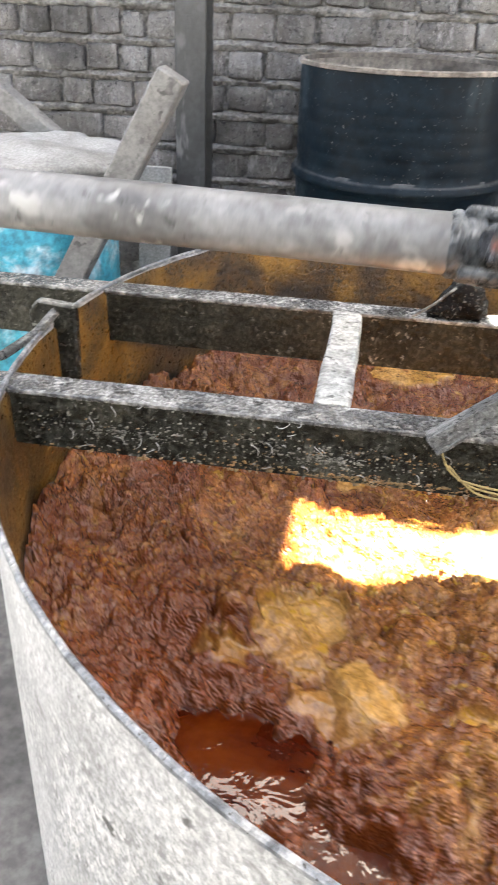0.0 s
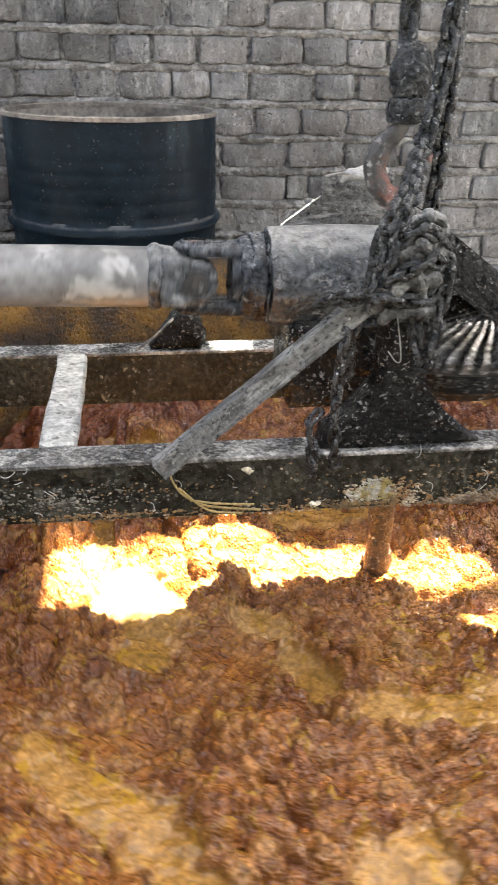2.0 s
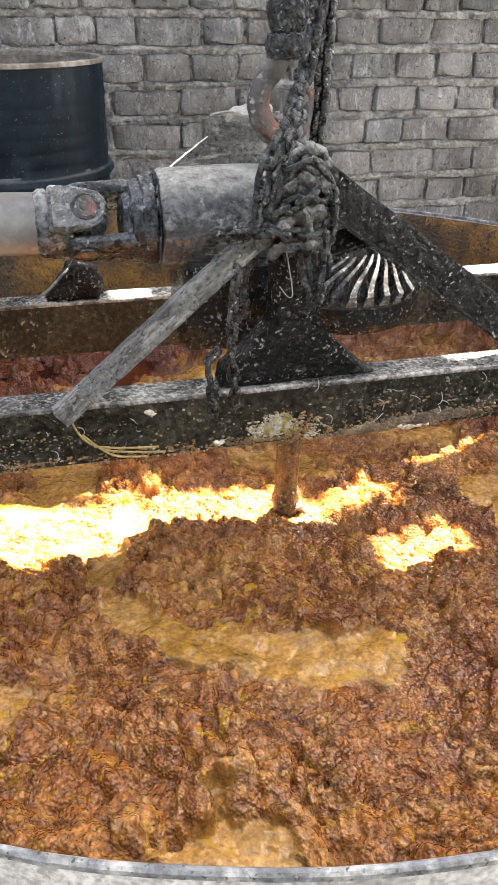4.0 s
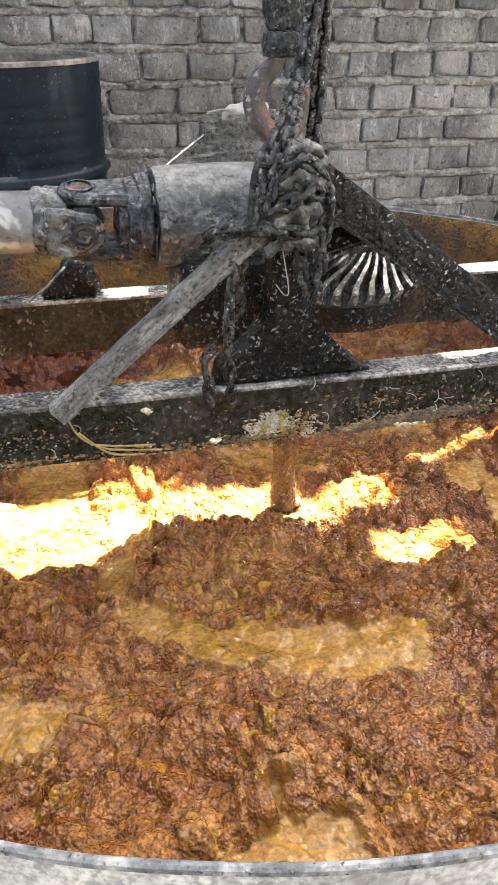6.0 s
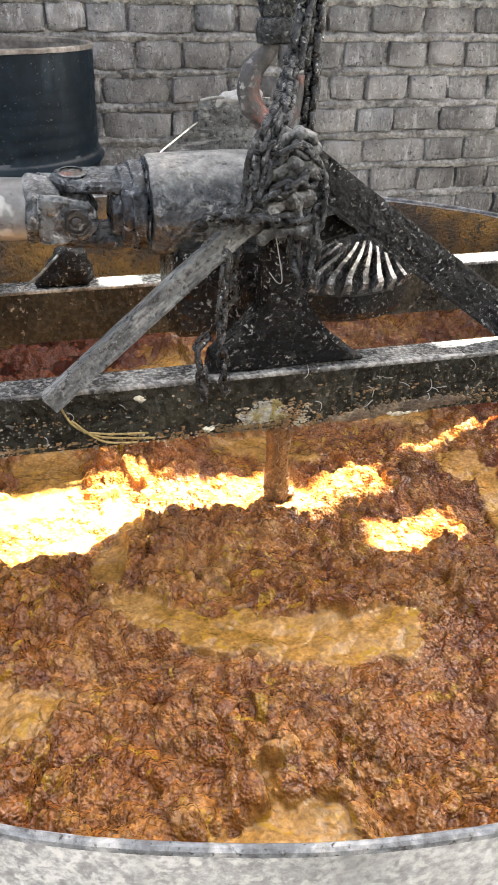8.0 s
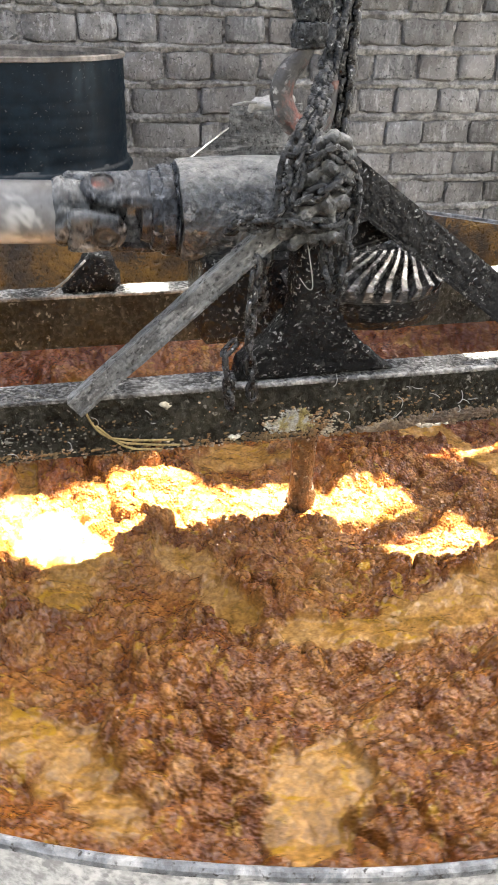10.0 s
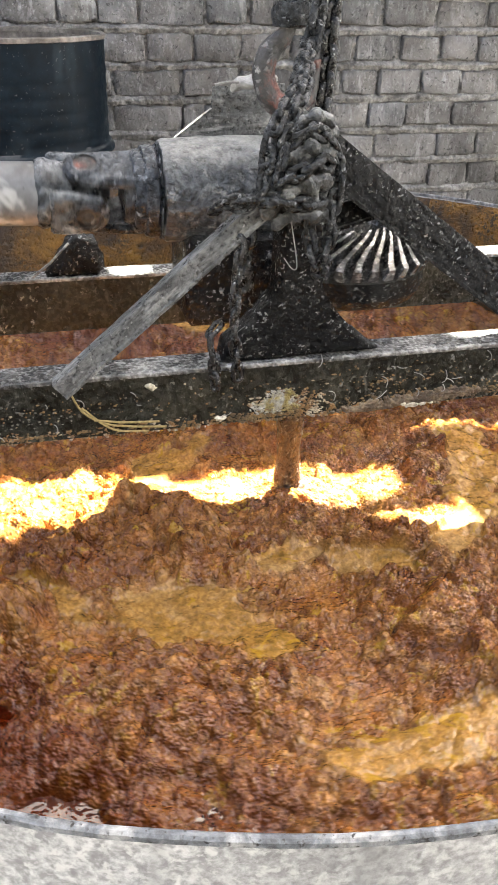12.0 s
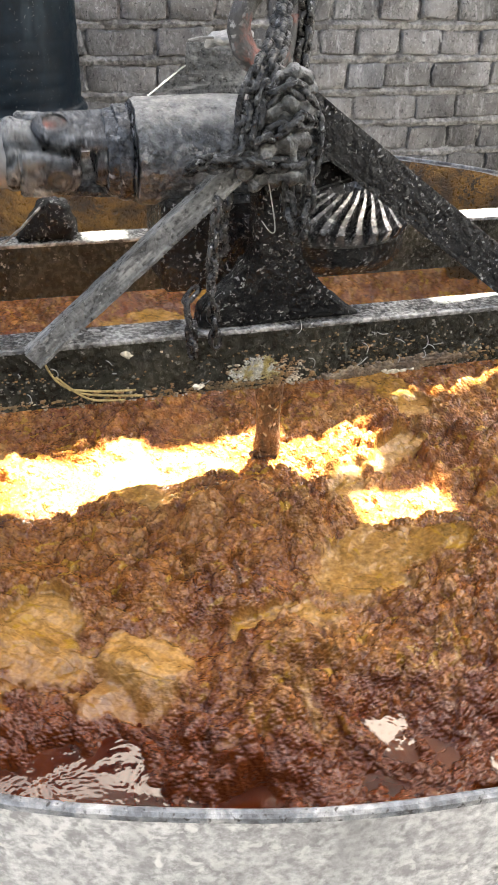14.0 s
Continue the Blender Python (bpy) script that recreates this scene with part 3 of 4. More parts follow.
# ---------------------------------------------------------------- beams across the pan
TOP = Z - 0.484


def long_beam(label, y0, y1, z0, x0=-1.25, x1=1.42):
    ob = thing("steel_beam", label, "beam", "beams across the pan", pose(0, 0, 0))
    bm = bmesh.new()
    box(bm, x0, x1, y0, y0 + 0.008, z0, TOP - 0.008, 0)
    part("web", rough(bm, 0.0018, 14, 3), "beam", ob)
    bm = bmesh.new()
    box(bm, x0, x1, y0 - 0.001, y1, TOP - 0.008, TOP, 0.002)
    part("top_flange", bm, "flange", ob, "top flange whitened with wet dust")
    bm = bmesh.new()
    box(bm, x0, x1, y0 + 0.008, y1, z0, z0 + 0.008, 0.002)
    part("bottom_flange", bm, "beam", ob)
    return ob


long_beam("grimy steel channel beam, splashed with dried soap, across the pan's front", 0.954, 1.008, Z - 0.574)
long_beam("grimy steel channel beam across the pan behind the drive shaft", 1.390, 1.442, Z - 0.586)

rung = thing("cross_bar", "white-caked flat steel bar welded between the two beams", "bar")
bm = bmesh.new()
box(bm, -0.148, -0.095, 1.012, 1.386, TOP - 0.012, TOP + 0.003, 0.004)
part("bar", rough(bm, 0.004, 30, 5), "white_rung", rung)

bracket = thing("angle_bracket", "rusty steel angle bracket with a bent rod beside the pan wall", "bracket")
bm = bmesh.new()
slab(bm, [(-0.655, TOP - 0.105), (-0.575, TOP - 0.105), (-0.572, TOP + 0.034), (-0.640, TOP + 0.040), (-0.655, TOP + 0.020)], 0.02, 0.004)
bmesh.ops.translate(bm, vec=(0, 1.2, 0), verts=bm.verts)
part("plate", rough(bm, 0.002, 30), "beam", bracket)
bm = bmesh.new()
tube(bm, [(-0.60, 1.185, TOP + 0.03), (-0.625, 1.15, TOP), (-0.65, 1.08, TOP - 0.01), (-0.665, 1.01, TOP + 0.006)], 0.008)
part("rod", bm, "brace", bracket)

# ---------------------------------------------------------------- A-frame over the gear
frame_stand = thing("lifting_frame", "greasy black A-shaped steel frame standing on the beam over the gear", "frame")


def bar_between(name, a, b, width, thick, y, lip, material, label=""):
    """An angle bar in an upright plane, from a to b (x, z), its second leg going back along the upper edge; its own x runs along it."""
    a, b = Vector((a[0], 0, a[1])), Vector((b[0], 0, b[1]))
    d = b - a
    h, n = width / 2, 24
    section = [(-0.002, -h), (thick, -h), (thick, h - 0.007), (thick + lip, h - 0.007), (thick + lip, h), (0.001, h), (0, h - 0.002), (0, -h + 0.006), (-0.002, -h + 0.004)]
    bm = bmesh.new()
    rings = [[bm.verts.new((d.length * k / n, p, q)) for p, q in section] for k in range(n + 1)]
    for r0, r1 in zip(rings, rings[1:]):
        for k in range(len(section)):
            j = (k + 1) % len(section)
            bm.faces.new((r0[k], r0[j], r1[j], r1[k]))
    bm.faces.new(rings[0][::-1])
    bm.faces.new(rings[-1])
    bmesh.ops.recalc_face_normals(bm, faces=bm.faces[:])
    ob = part(name, rough(bm, 0.0011, 40), material, frame_stand, label)
    ob.matrix_basis = Matrix.Translation((a.x, y, a.z)) @ Matrix.Rotation(-math.atan2(d.z, d.x), 4, "Y")
    return ob


bar_between("brace", (0.018, Z - 0.495), (0.36, Z - 0.205), 0.027, 0.008, 0.936, 0.016, "brace", "dusty grey diagonal angle-iron brace")
bar_between("brace", (0.350, Z - 0.180), (0.82, Z - 0.515), 0.055, 0.008, 0.975, 0.03, "greasy", "greasy black diagonal brace")
bar_between("crossbar", (0.380, Z - 0.302), (0.478, Z - 0.275), 0.036, 0.008, 0.988, 0.045, "greasy")
bm = bmesh.new()
slab(bm, [(0.326, Z - 0.20), (0.384, Z - 0.20), (0.388, Z - 0.372), (0.396, Z - 0.398), (0.414, Z - 0.422), (0.444, Z - 0.452), (0.482, Z - 0.482), (0.240, Z - 0.482), (0.252, Z - 0.450), (0.290, Z - 0.420), (0.314, Z - 0.392), (0.322, Z - 0.365)], 0.045, 0.006)
bmesh.ops.translate(bm, vec=(0, 0.957, 0), verts=bm.verts)
part("post", rough(bm, 0.003, 45, 2), "greasy", frame_stand, "thick black post with a flared foot")
bm = bmesh.new()
slab(bm, [(0.425, Z - 0.222), (0.535, Z - 0.308), (0.508, Z - 0.300), (0.445, Z - 0.290), (0.436, Z - 0.262)], 0.006, 0.0015)
bmesh.ops.translate(bm, vec=(0, 0.985, 0), verts=bm.verts)
part("gusset", bm, "greasy", frame_stand)
bm = bmesh.new()
slab(bm, [(0.296, Z - 0.285), (0.376, Z - 0.280), (0.380, Z - 0.225), (0.370, Z - 0.170), (0.352, Z - 0.148), (0.328, Z - 0.150), (0.308, Z - 0.190), (0.300, Z - 0.24)], 0.060, 0.012)
bmesh.ops.translate(bm, vec=(0, 0.922, 0), verts=bm.verts)
part("apex", rough(bm, 0.008, 45, 3), "rag", frame_stand, "grime-caked apex plate")

# ---------------------------------------------------------------- gear, agitator shaft
GX, GY = 0.474, 1.120
SX = 0.412
bevel_gear = thing("bevel_gear", "oily black gear wheel with shiny curved teeth", "gear", m=pose(GX, GY, Z - 0.385))
bm = bmesh.new()
lathe(bm, [(0.03, -0.05), (0.118, -0.05), (0.127, -0.035), (0.127, -0.008), (0.119, 0.0), (0.066, 0.038), (0.058, 0.03), (0.05, 0.03), (0.03, 0.06)], 72)
part("wheel", bm, "greasy", bevel_gear)
tooth = bmesh.new()
steps, TEETH = 8, 32
rows = []
for s in range(steps + 1):
    u = s / steps
    r, hh, tw = 0.132 - 0.066 * u, 0.002 + 0.042 * u, 0.10 * u + 0.50 * u * u
    half = (0.0085 - 0.0042 * u) / r
    ring = []
    for da, up in ((-half, -0.006), (-half * 0.55, 0.012), (half * 0.55, 0.012), (half, -0.006)):
        a = tw + da
        ring.append(tooth.verts.new(((r + up * 0.45) * math.cos(a), (r + up * 0.45) * math.sin(a), hh + up)))
    rows.append(ring)
for a, b in zip(rows, rows[1:]):
    for k in range(3):
        tooth.faces.new((a[k], a[k + 1], b[k + 1], b[k]))
tooth.faces.new(rows[0][::-1])
tooth.faces.new(rows[-1])
bmesh.ops.recalc_face_normals(tooth, faces=tooth.faces[:])
first = part("tooth", tooth, "gear", bevel_gear)
for k in range(1, TEETH):
    o = new("tooth", first.data)
    o.parent = bevel_gear
    o.matrix_basis = pose(0, 0, 0, 0, 0, 360 * k / TEETH)
bm = bmesh.new()
profile = [(0.0225 + 0.003 * math.sin(k * 1.7) + 0.002 * math.sin(k * 3.9), -0.05 - 0.03 * k) for k in range(21)]
lathe(bm, [(r, h) for r, h in reversed(profile)], 20)
agitator = thing("agitator_shaft", "soap-caked agitator shaft going down into the dough", "shaft", m=pose(SX, 1.155, Z - 0.40))
part("shaft", rough(bm, 0.004, 22), "agitator", agitator)
bm = bmesh.new()
tube(bm, smooth_path([(0.012, -0.020, -0.42), (0.03, -0.012, -0.45), (0.045, 0.01, -0.50)]), [0.009 + 0.003 * math.sin(k) for k in range(17)])
part("scraper", bm, "agitator", agitator)

# ---------------------------------------------------------------- bearing housing, guard plate
housing = thing("bearing_housing", "cylindrical bearing housing caked with pale dust", "housing")
AX, AZ = 1.165, Z - 0.287
turn = Matrix.Translation((0, AX, AZ)) @ Matrix.Rotation(radians(90), 4, "Y")
bm = bmesh.new()
lathe(bm, [(0.060, 0.192), (0.071, 0.194), (0.0745, 0.200), (0.0745, 0.31), (0.073, 0.42), (0.070, 0.47), (0.05, 0.475)], 56, turn)
part("barrel", rough(bm, 0.003, 22), "housing", housing)
bm = bmesh.new()
lathe(bm, [(0.040, 0.150), (0.056, 0.152), (0.060, 0.158), (0.060, 0.166), (0.064, 0.168), (0.066, 0.174), (0.066, 0.184), (0.062, 0.187), (0.068, 0.190), (0.05, 0.194)], 48, turn)
part("collar", rough(bm, 0.003, 30), "yoke", housing, "greasy black end collar")
bm = bmesh.new()
box(bm, 0.22, 0.45, 1.10, 1.24, TOP, AZ - 0.055, 0.01)
part("pedestal", rough(bm, 0.004, 30, 2), "greasy", housing)

plate = thing("guard_plate", "thin grey sheet-metal guard behind the housing", "plate", m=pose(0, 1.262, 0))
bm = bmesh.new()
slab(bm, [(0.225, Z - 0.30), (0.235, Z - 0.226), (0.292, Z - 0.185), (0.294, Z - 0.155), (0.41, Z - 0.150), (0.42, Z - 0.30)], 0.004, 0.001)
part("sheet", rough(bm, 0.002, 15, 4), "brace", plate)
bm = bmesh.new()
tube(bm, [(0.20, -0.004, Z - 0.255), (0.235, -0.004, Z - 0.226), (0.292, -0.004, Z - 0.185)], 0.0012, 6)
part("folded_edge", bm, "white_rung", plate)

rag = thing("rag", "small white rag lying on the guard plate", "rag", m=pose(0.345, 1.20, Z - 0.143))
bm = bmesh.new()
bmesh.ops.create_uvsphere(bm, u_segments=28, v_segments=16, radius=1)
for v in bm.verts:
    v.co = Vector((v.co.x * 0.036, v.co.y * 0.02, v.co.z * 0.012 + 0.008 * v.co.x * abs(v.co.x)))
    v.co += noise.noise_vector(v.co * 60) * 0.008
part("cloth", bm, "sack", rag)
bm = bmesh.new()
tube(bm, smooth_path([(-0.02, -0.01, 0.0), (-0.04, -0.012, 0.002), (-0.062, -0.01, -0.002)]), 0.002, 6)
part("corner", bm, "sack", rag)

# ---------------------------------------------------------------- drive shaft with its joint
DRIVE_A, DRIVE_B = Vector((-1.45, 1.145, Z - 0.243)), Vector((0.084, 1.165, Z - 0.287))
drive_way = (DRIVE_B - DRIVE_A).normalized()
drive_turn = drive_way.to_track_quat("X", "Z").to_matrix().to_4x4()
DRIVE = Matrix.Translation(DRIVE_B) @ drive_turn
LONG = (DRIVE_B - DRIVE_A).length
drive = thing("drive_shaft", "pale grey steel drive shaft with a greasy black universal joint", "drive shaft", m=DRIVE)
along = Matrix.Rotation(radians(90), 4, "Y")
bm = bmesh.new()
lathe(bm, [(0.03, -LONG), (0.0445, -LONG + 0.005)] + [(0.0445, -LONG + 0.05 * k) for k in range(1, 29)] + [(0.0445, -0.068), (0.038, -0.062)], 40, along)
part("tube", rough(bm, 0.0012, 12), "pipe", drive)


def yoke(flip, roll, name, material, root):
    """A fork: a hub with a weld ring and two long tapered ears with rounded ends that hold the cross."""
    hub = bmesh.new()
    sgn = -1 if flip else 1
    lathe(hub, [(0.022, root - 0.034), (0.040, root - 0.032), (0.045, root - 0.024), (0.046, root - 0.002), (0.049, root + 0.004), (0.049, root + 0.011), (0.045, root + 0.018), (0.030, root + 0.022)], 40, Matrix.Rotation(radians(90 * sgn), 4, "Y"))
    ob = part(name, rough(hub, 0.0025, 45), material, drive)
    ob.matrix_basis = pose(0, 0, 0, roll, 0, 0)
    for side in (1, -1):
        ear = bmesh.new()
        outline = [(sgn * root, -0.036), (sgn * root, 0.036), (sgn * (root - 0.030), 0.036)]
        outline += [(-sgn * (0.006 + 0.026 * math.sin(a)), 0.029 * math.cos(a)) for a in np.linspace(0.0, math.pi, 11)]
        outline += [(sgn * (root - 0.030), -0.036)]
        slab(ear, outline, 0.018, 0.005)
        bmesh.ops.translate(ear, vec=(0, side * 0.042 - 0.009, 0), verts=ear.verts)
        part("ear", rough(ear, 0.002, 40), material, ob)
        ring = bmesh.new()
        lathe(ring, [(0.0175, 0.0), (0.021, 0.0), (0.0215, 0.004), (0.0175, 0.0045)], 24, Matrix.Translation((0, side * 0.0505, 0)) @ Matrix.Rotation(radians(-90 * side), 4, "X"), ends=False)
        part("retaining_ring", ring, "yoke", ob)
        cap = bmesh.new()
        lathe(cap, [(0.004, 0.0), (0.016, 0.0), (0.0165, 0.002), (0.011, 0.003), (0.008, 0.0012), (0.004, 0.0036)], 24, Matrix.Translation((0, side * 0.0505, 0)) @ Matrix.Rotation(radians(-90 * side), 4, "X"))
        part("bearing_cap", cap, "hook", ob)


yoke(True, 0, "pipe_yoke", "fork", 0.052)
yoke(False, 90, "housing_yoke", "yoke", 0.086)
bm = bmesh.new()
for spin in (0, 90):
    lathe(bm, [(0.013, -0.036), (0.013, 0.036)], 16, pose(0, 0, 0, spin, 0, 0))
part("cross", bm, "yoke", drive)
bm = bmesh.new()
bmesh.ops.create_uvsphere(bm, u_segments=36, v_segments=20, radius=1)
bmesh.ops.transform(bm, matrix=Matrix.Diagonal((0.034, 0.030, 0.030, 1)), verts=bm.verts)
part("grease_lump", rough(bm, 0.007, 38), "yoke", drive, "black grease and rag caked round the cross")
bm = bmesh.new()
lathe(bm, [(0.034, 0.100), (0.034, 0.118)], 24, along)
part("stub", bm, "yoke", drive)

pillow = thing("pillow_block", "lump of black grease-covered bearing block on the beam", "bearing block", m=pose(0.075, 1.412, TOP))
bm = bmesh.new()
slab(bm, [(-0.065, 0), (0.045, 0), (0.046, 0.045), (0.02, 0.075), (-0.012, 0.072), (-0.04, 0.03)], 0.05, 0.012)
bmesh.ops.translate(bm, vec=(0, -0.025, 0), verts=bm.verts)
part("block", rough(bm, 0.006, 40, 3), "greasy", pillow)
bm = bmesh.new()
tube(bm, [(-0.085, -0.028, 0.004), (-0.05, -0.03, 0.03), (-0.015, -0.03, 0.064)], 0.0025, 6)
part("rod", bm, "brace", pillow)

# ---------------------------------------------------------------- chains and hook
link_mesh = {}


def link_data(length, wire, material):
    key = (round(length, 4), material)
    if key not in link_mesh:
        bm = bmesh.new()
        half, r = length / 2 - wire * 1.6, wire * 1.6
        pts = [(half + r * math.cos(a), r * math.sin(a), 0) for a in np.linspace(-math.pi / 2, math.pi / 2, 6)]
        pts += [(-half - r * math.cos(a), -r * math.sin(a), 0) for a in np.linspace(-math.pi / 2, math.pi / 2, 6)]
        tube(bm, pts, wire, 7, True)
        me = bpy.data.meshes.new("link")
        rough(bm, wire * 0.25, 120)
        bm.to_mesh(me)
        bm.free()
        me.shade_smooth()
        me.materials.append(M[material])
        link_mesh[key] = me
    return link_mesh[key]


def chain(label, pts, length=0.032, wire=0.0042, material="chain", group="chains on the frame", spin=0.0):
    """Links laid one after another along a path, each turned a quarter from the last."""
    ob = thing("chain", label, "chain", group)
    path = smooth_path(pts, 14)
    dist = [0.0]
    for a, b in zip(path, path[1:]):
        dist.append(dist[-1] + (b - a).length)
    pitch = length - wire * 2.1
    for k in range(max(1, int(dist[-1] / pitch))):
        s = (k + 0.5) * pitch
        j = max(1, next((n for n, d in enumerate(dist) if d >= s), len(path) - 1))
        u = (s - dist[j - 1]) / max(dist[j] - dist[j - 1], 1e-9)
        p = path[j - 1].lerp(path[j], u)
        d = (path[j] - path[j - 1]).normalized()
        o = new("link", link_data(length, wire, material))
        o.parent = ob
        o.matrix_basis = Matrix.Translation(p) @ d.to_track_quat("X", "Z").to_matrix().to_4x4() @ pose(0, 0, 0, spin + 90 * (k % 2) + random.uniform(-18, 18), 0, 0)
    return ob


GRIMY, OILY = "heavy grime-caked steel chain wound round the frame", "thin oily black chain hanging from above"
chain("heavy steel hoist chain hanging from above", [(0.425, 1.11, Z + 0.60), (0.422, 1.11, Z + 0.1), (0.405, 1.10, Z - 0.05), (0.372, 1.07, Z - 0.145), (0.345, 0.99, Z - 0.185)], 0.040, 0.0058)
chain("heavy steel hoist chain hanging from above", [(0.378, 1.16, Z + 0.60), (0.378, 1.16, Z + 0.08), (0.382, 1.15, Z - 0.01)], 0.046, 0.0068)
chain(OILY, [(0.452, 1.16, Z + 0.60), (0.445, 1.155, Z - 0.02), (0.436, 1.15, Z - 0.20)], 0.030, 0.0060, "oily_chain")
chain(GRIMY, [(0.388, 1.10, Z - 0.10), (0.340, 0.98, Z - 0.128), (0.304, 0.915, Z - 0.150), (0.288, 0.905, Z - 0.182), (0.281, 0.90, Z - 0.226), (0.262, 0.905, Z - 0.248), (0.240, 0.915, Z - 0.252)], 0.030, 0.0042)
chain(GRIMY, [(0.392, 1.10, Z - 0.08), (0.354, 0.98, Z - 0.120), (0.320, 0.912, Z - 0.150), (0.304, 0.90, Z - 0.190), (0.296, 0.895, Z - 0.236)], 0.030, 0.0042)
chain(GRIMY, [(0.226, 0.926, Z - 0.262), (0.240, 0.912, Z - 0.249), (0.283, 0.898, Z - 0.243), (0.320, 0.897, Z - 0.250), (0.352, 0.902, Z - 0.249), (0.374, 0.92, Z - 0.240)], 0.030, 0.0044)
chain(GRIMY, [(0.303, 0.905, Z - 0.204), (0.312, 0.898, Z - 0.178), (0.335, 0.893, Z - 0.164), (0.358, 0.898, Z - 0.175), (0.376, 0.91, Z - 0.200), (0.378, 0.915, Z - 0.236)], 0.028, 0.0040)
chain(GRIMY, [(0.296, 0.898, Z - 0.224), (0.326, 0.888, Z - 0.209), (0.352, 0.892, Z - 0.200), (0.370, 0.905, Z - 0.216)], 0.028, 0.0040)
chain(GRIMY, [(0.366, 0.925, Z - 0.185), (0.379, 0.912, Z - 0.215), (0.374, 0.908, Z - 0.265), (0.371, 0.91, Z - 0.310), (0.362, 0.912, Z - 0.338), (0.350, 0.914, Z - 0.312), (0.347, 0.92, Z - 0.262)], 0.030, 0.0043)
OILY_END = "greasy chain end hanging before the beam"
chain(OILY_END, [(0.262, 0.935, Z - 0.300), (0.257, 0.932, Z - 0.353), (0.254, 0.930, Z - 0.417), (0.258, 0.930, Z - 0.470), (0.261, 0.930, Z - 0.512)], 0.027, 0.0036, "oily_chain")
chain(OILY_END, [(0.236, 0.94, Z - 0.415), (0.222, 0.934, Z - 0.431), (0.226, 0.930, Z - 0.470), (0.228, 0.930, Z - 0.510)], 0.027, 0.0036, "oily_chain")
chain(OILY_END, [(0.284, 0.99, Z - 0.300), (0.282, 0.985, Z - 0.335), (0.277, 0.985, Z - 0.385)], 0.030, 0.0042, "oily_chain")

wrap = thing("rag_binding", "grey grime-stiffened rag strips bound round the frame's apex", "rag")
for pts, wide in (([(0.292, 0.925, Z - 0.268), (0.318, 0.902, Z - 0.236), (0.348, 0.900, Z - 0.226), (0.378, 0.922, Z - 0.228)], 0.016), ([(0.300, 0.925, Z - 0.225), (0.322, 0.902, Z - 0.190), (0.350, 0.900, Z - 0.186), (0.376, 0.925, Z - 0.206)], 0.015),
                  ([(0.312, 0.930, Z - 0.175), (0.330, 0.906, Z - 0.155), (0.354, 0.908, Z - 0.152), (0.372, 0.93, Z - 0.172)], 0.014), ([(0.300, 0.92, Z - 0.280), (0.330, 0.903, Z - 0.262), (0.360, 0.904, Z - 0.268), (0.378, 0.925, Z - 0.262)], 0.012),
                  ([(0.318, 0.930, Z - 0.150), (0.325, 0.905, Z - 0.175), (0.338, 0.898, Z - 0.215), (0.350, 0.902, Z - 0.255)], 0.010)):
    bm = bmesh.new()
    run_of = smooth_path(pts, 10)
    tube(bm, run_of, [wide * (0.75 + 0.25 * math.sin(k * 0.9)) for k in range(len(run_of))], 12, flat=0.75)
    part("strip", rough(bm, 0.0035, 70), "rag", wrap)

hoist = thing("hoist_hook", "heavy scuffed steel lifting hook with a worn red patch", "hook")
bm = bmesh.new()
hook_pts = smooth_path([(0.384, 1.15, Z - 0.060), (0.374, 1.15, Z - 0.078), (0.352, 1.15, Z - 0.100), (0.345, 1.15, Z - 0.130), (0.358, 1.15, Z - 0.160), (0.385, 1.15, Z - 0.172), (0.410, 1.15, Z - 0.155), (0.418, 1.15, Z - 0.125), (0.420, 1.15, Z - 0.108)], 6)
tube(bm, hook_pts, [0.010 + 0.010 * math.sin(math.pi * min(1, k / (len(hook_pts) - 1) * 1.1)) for k in range(len(hook_pts))], 14, flat=0.8)
part("hook", rough(bm, 0.002, 40), "hook", hoist)
bm = bmesh.new()
bmesh.ops.create_uvsphere(bm, u_segments=28, v_segments=18, radius=1)
bmesh.ops.transform(bm, matrix=Matrix.Translation((0.385, 1.15, Z - 0.005)) @ Matrix.Diagonal((0.031, 0.026, 0.042, 1)), verts=bm.verts)
part("block", rough(bm, 0.004, 35), "chain", hoist, "dark rounded swivel block")
bm = bmesh.new()
lathe(bm, [(0.012, -0.02), (0.026, -0.016), (0.03, 0.0), (0.026, 0.014), (0.012, 0.018)], 24, Matrix.Translation((0.385, 1.15, Z - 0.050)))
part("nut", rough(bm, 0.003, 50), "chain", hoist)

# ---------------------------------------------------------------- bits on the beams
string = thing("string", "frayed white string hanging from the brace", "string")
bm = bmesh.new()
tube(bm, smooth_path([(0.325, 0.93, Z - 0.272), (0.328, 0.925, Z - 0.29), (0.336, 0.925, Z - 0.335), (0.330, 0.925, Z - 0.34), (0.318, 0.925, Z - 0.325)]), 0.0008, 6)
part("thread", bm, "sack", string)
twine = thing("twine", "yellow straw twine stuck along the beam's lower edge", "twine")
for pts in ([(0.030, 0.947, Z - 0.497), (0.045, 0.945, Z - 0.53), (0.075, 0.945, Z - 0.552), (0.11, 0.945, Z - 0.560), (0.16, 0.945, Z - 0.566)], [(0.06, 0.945, Z - 0.545), (0.10, 0.944, Z - 0.552), (0.15, 0.944, Z - 0.556)],
            [(0.045, 0.945, Z - 0.525), (0.085, 0.945, Z - 0.562), (0.135, 0.945, Z - 0.570)]):
    bm = bmesh.new()
    tube(bm, smooth_path(pts), 0.0017, 6)
    part("strand", bm, "straw", twine)


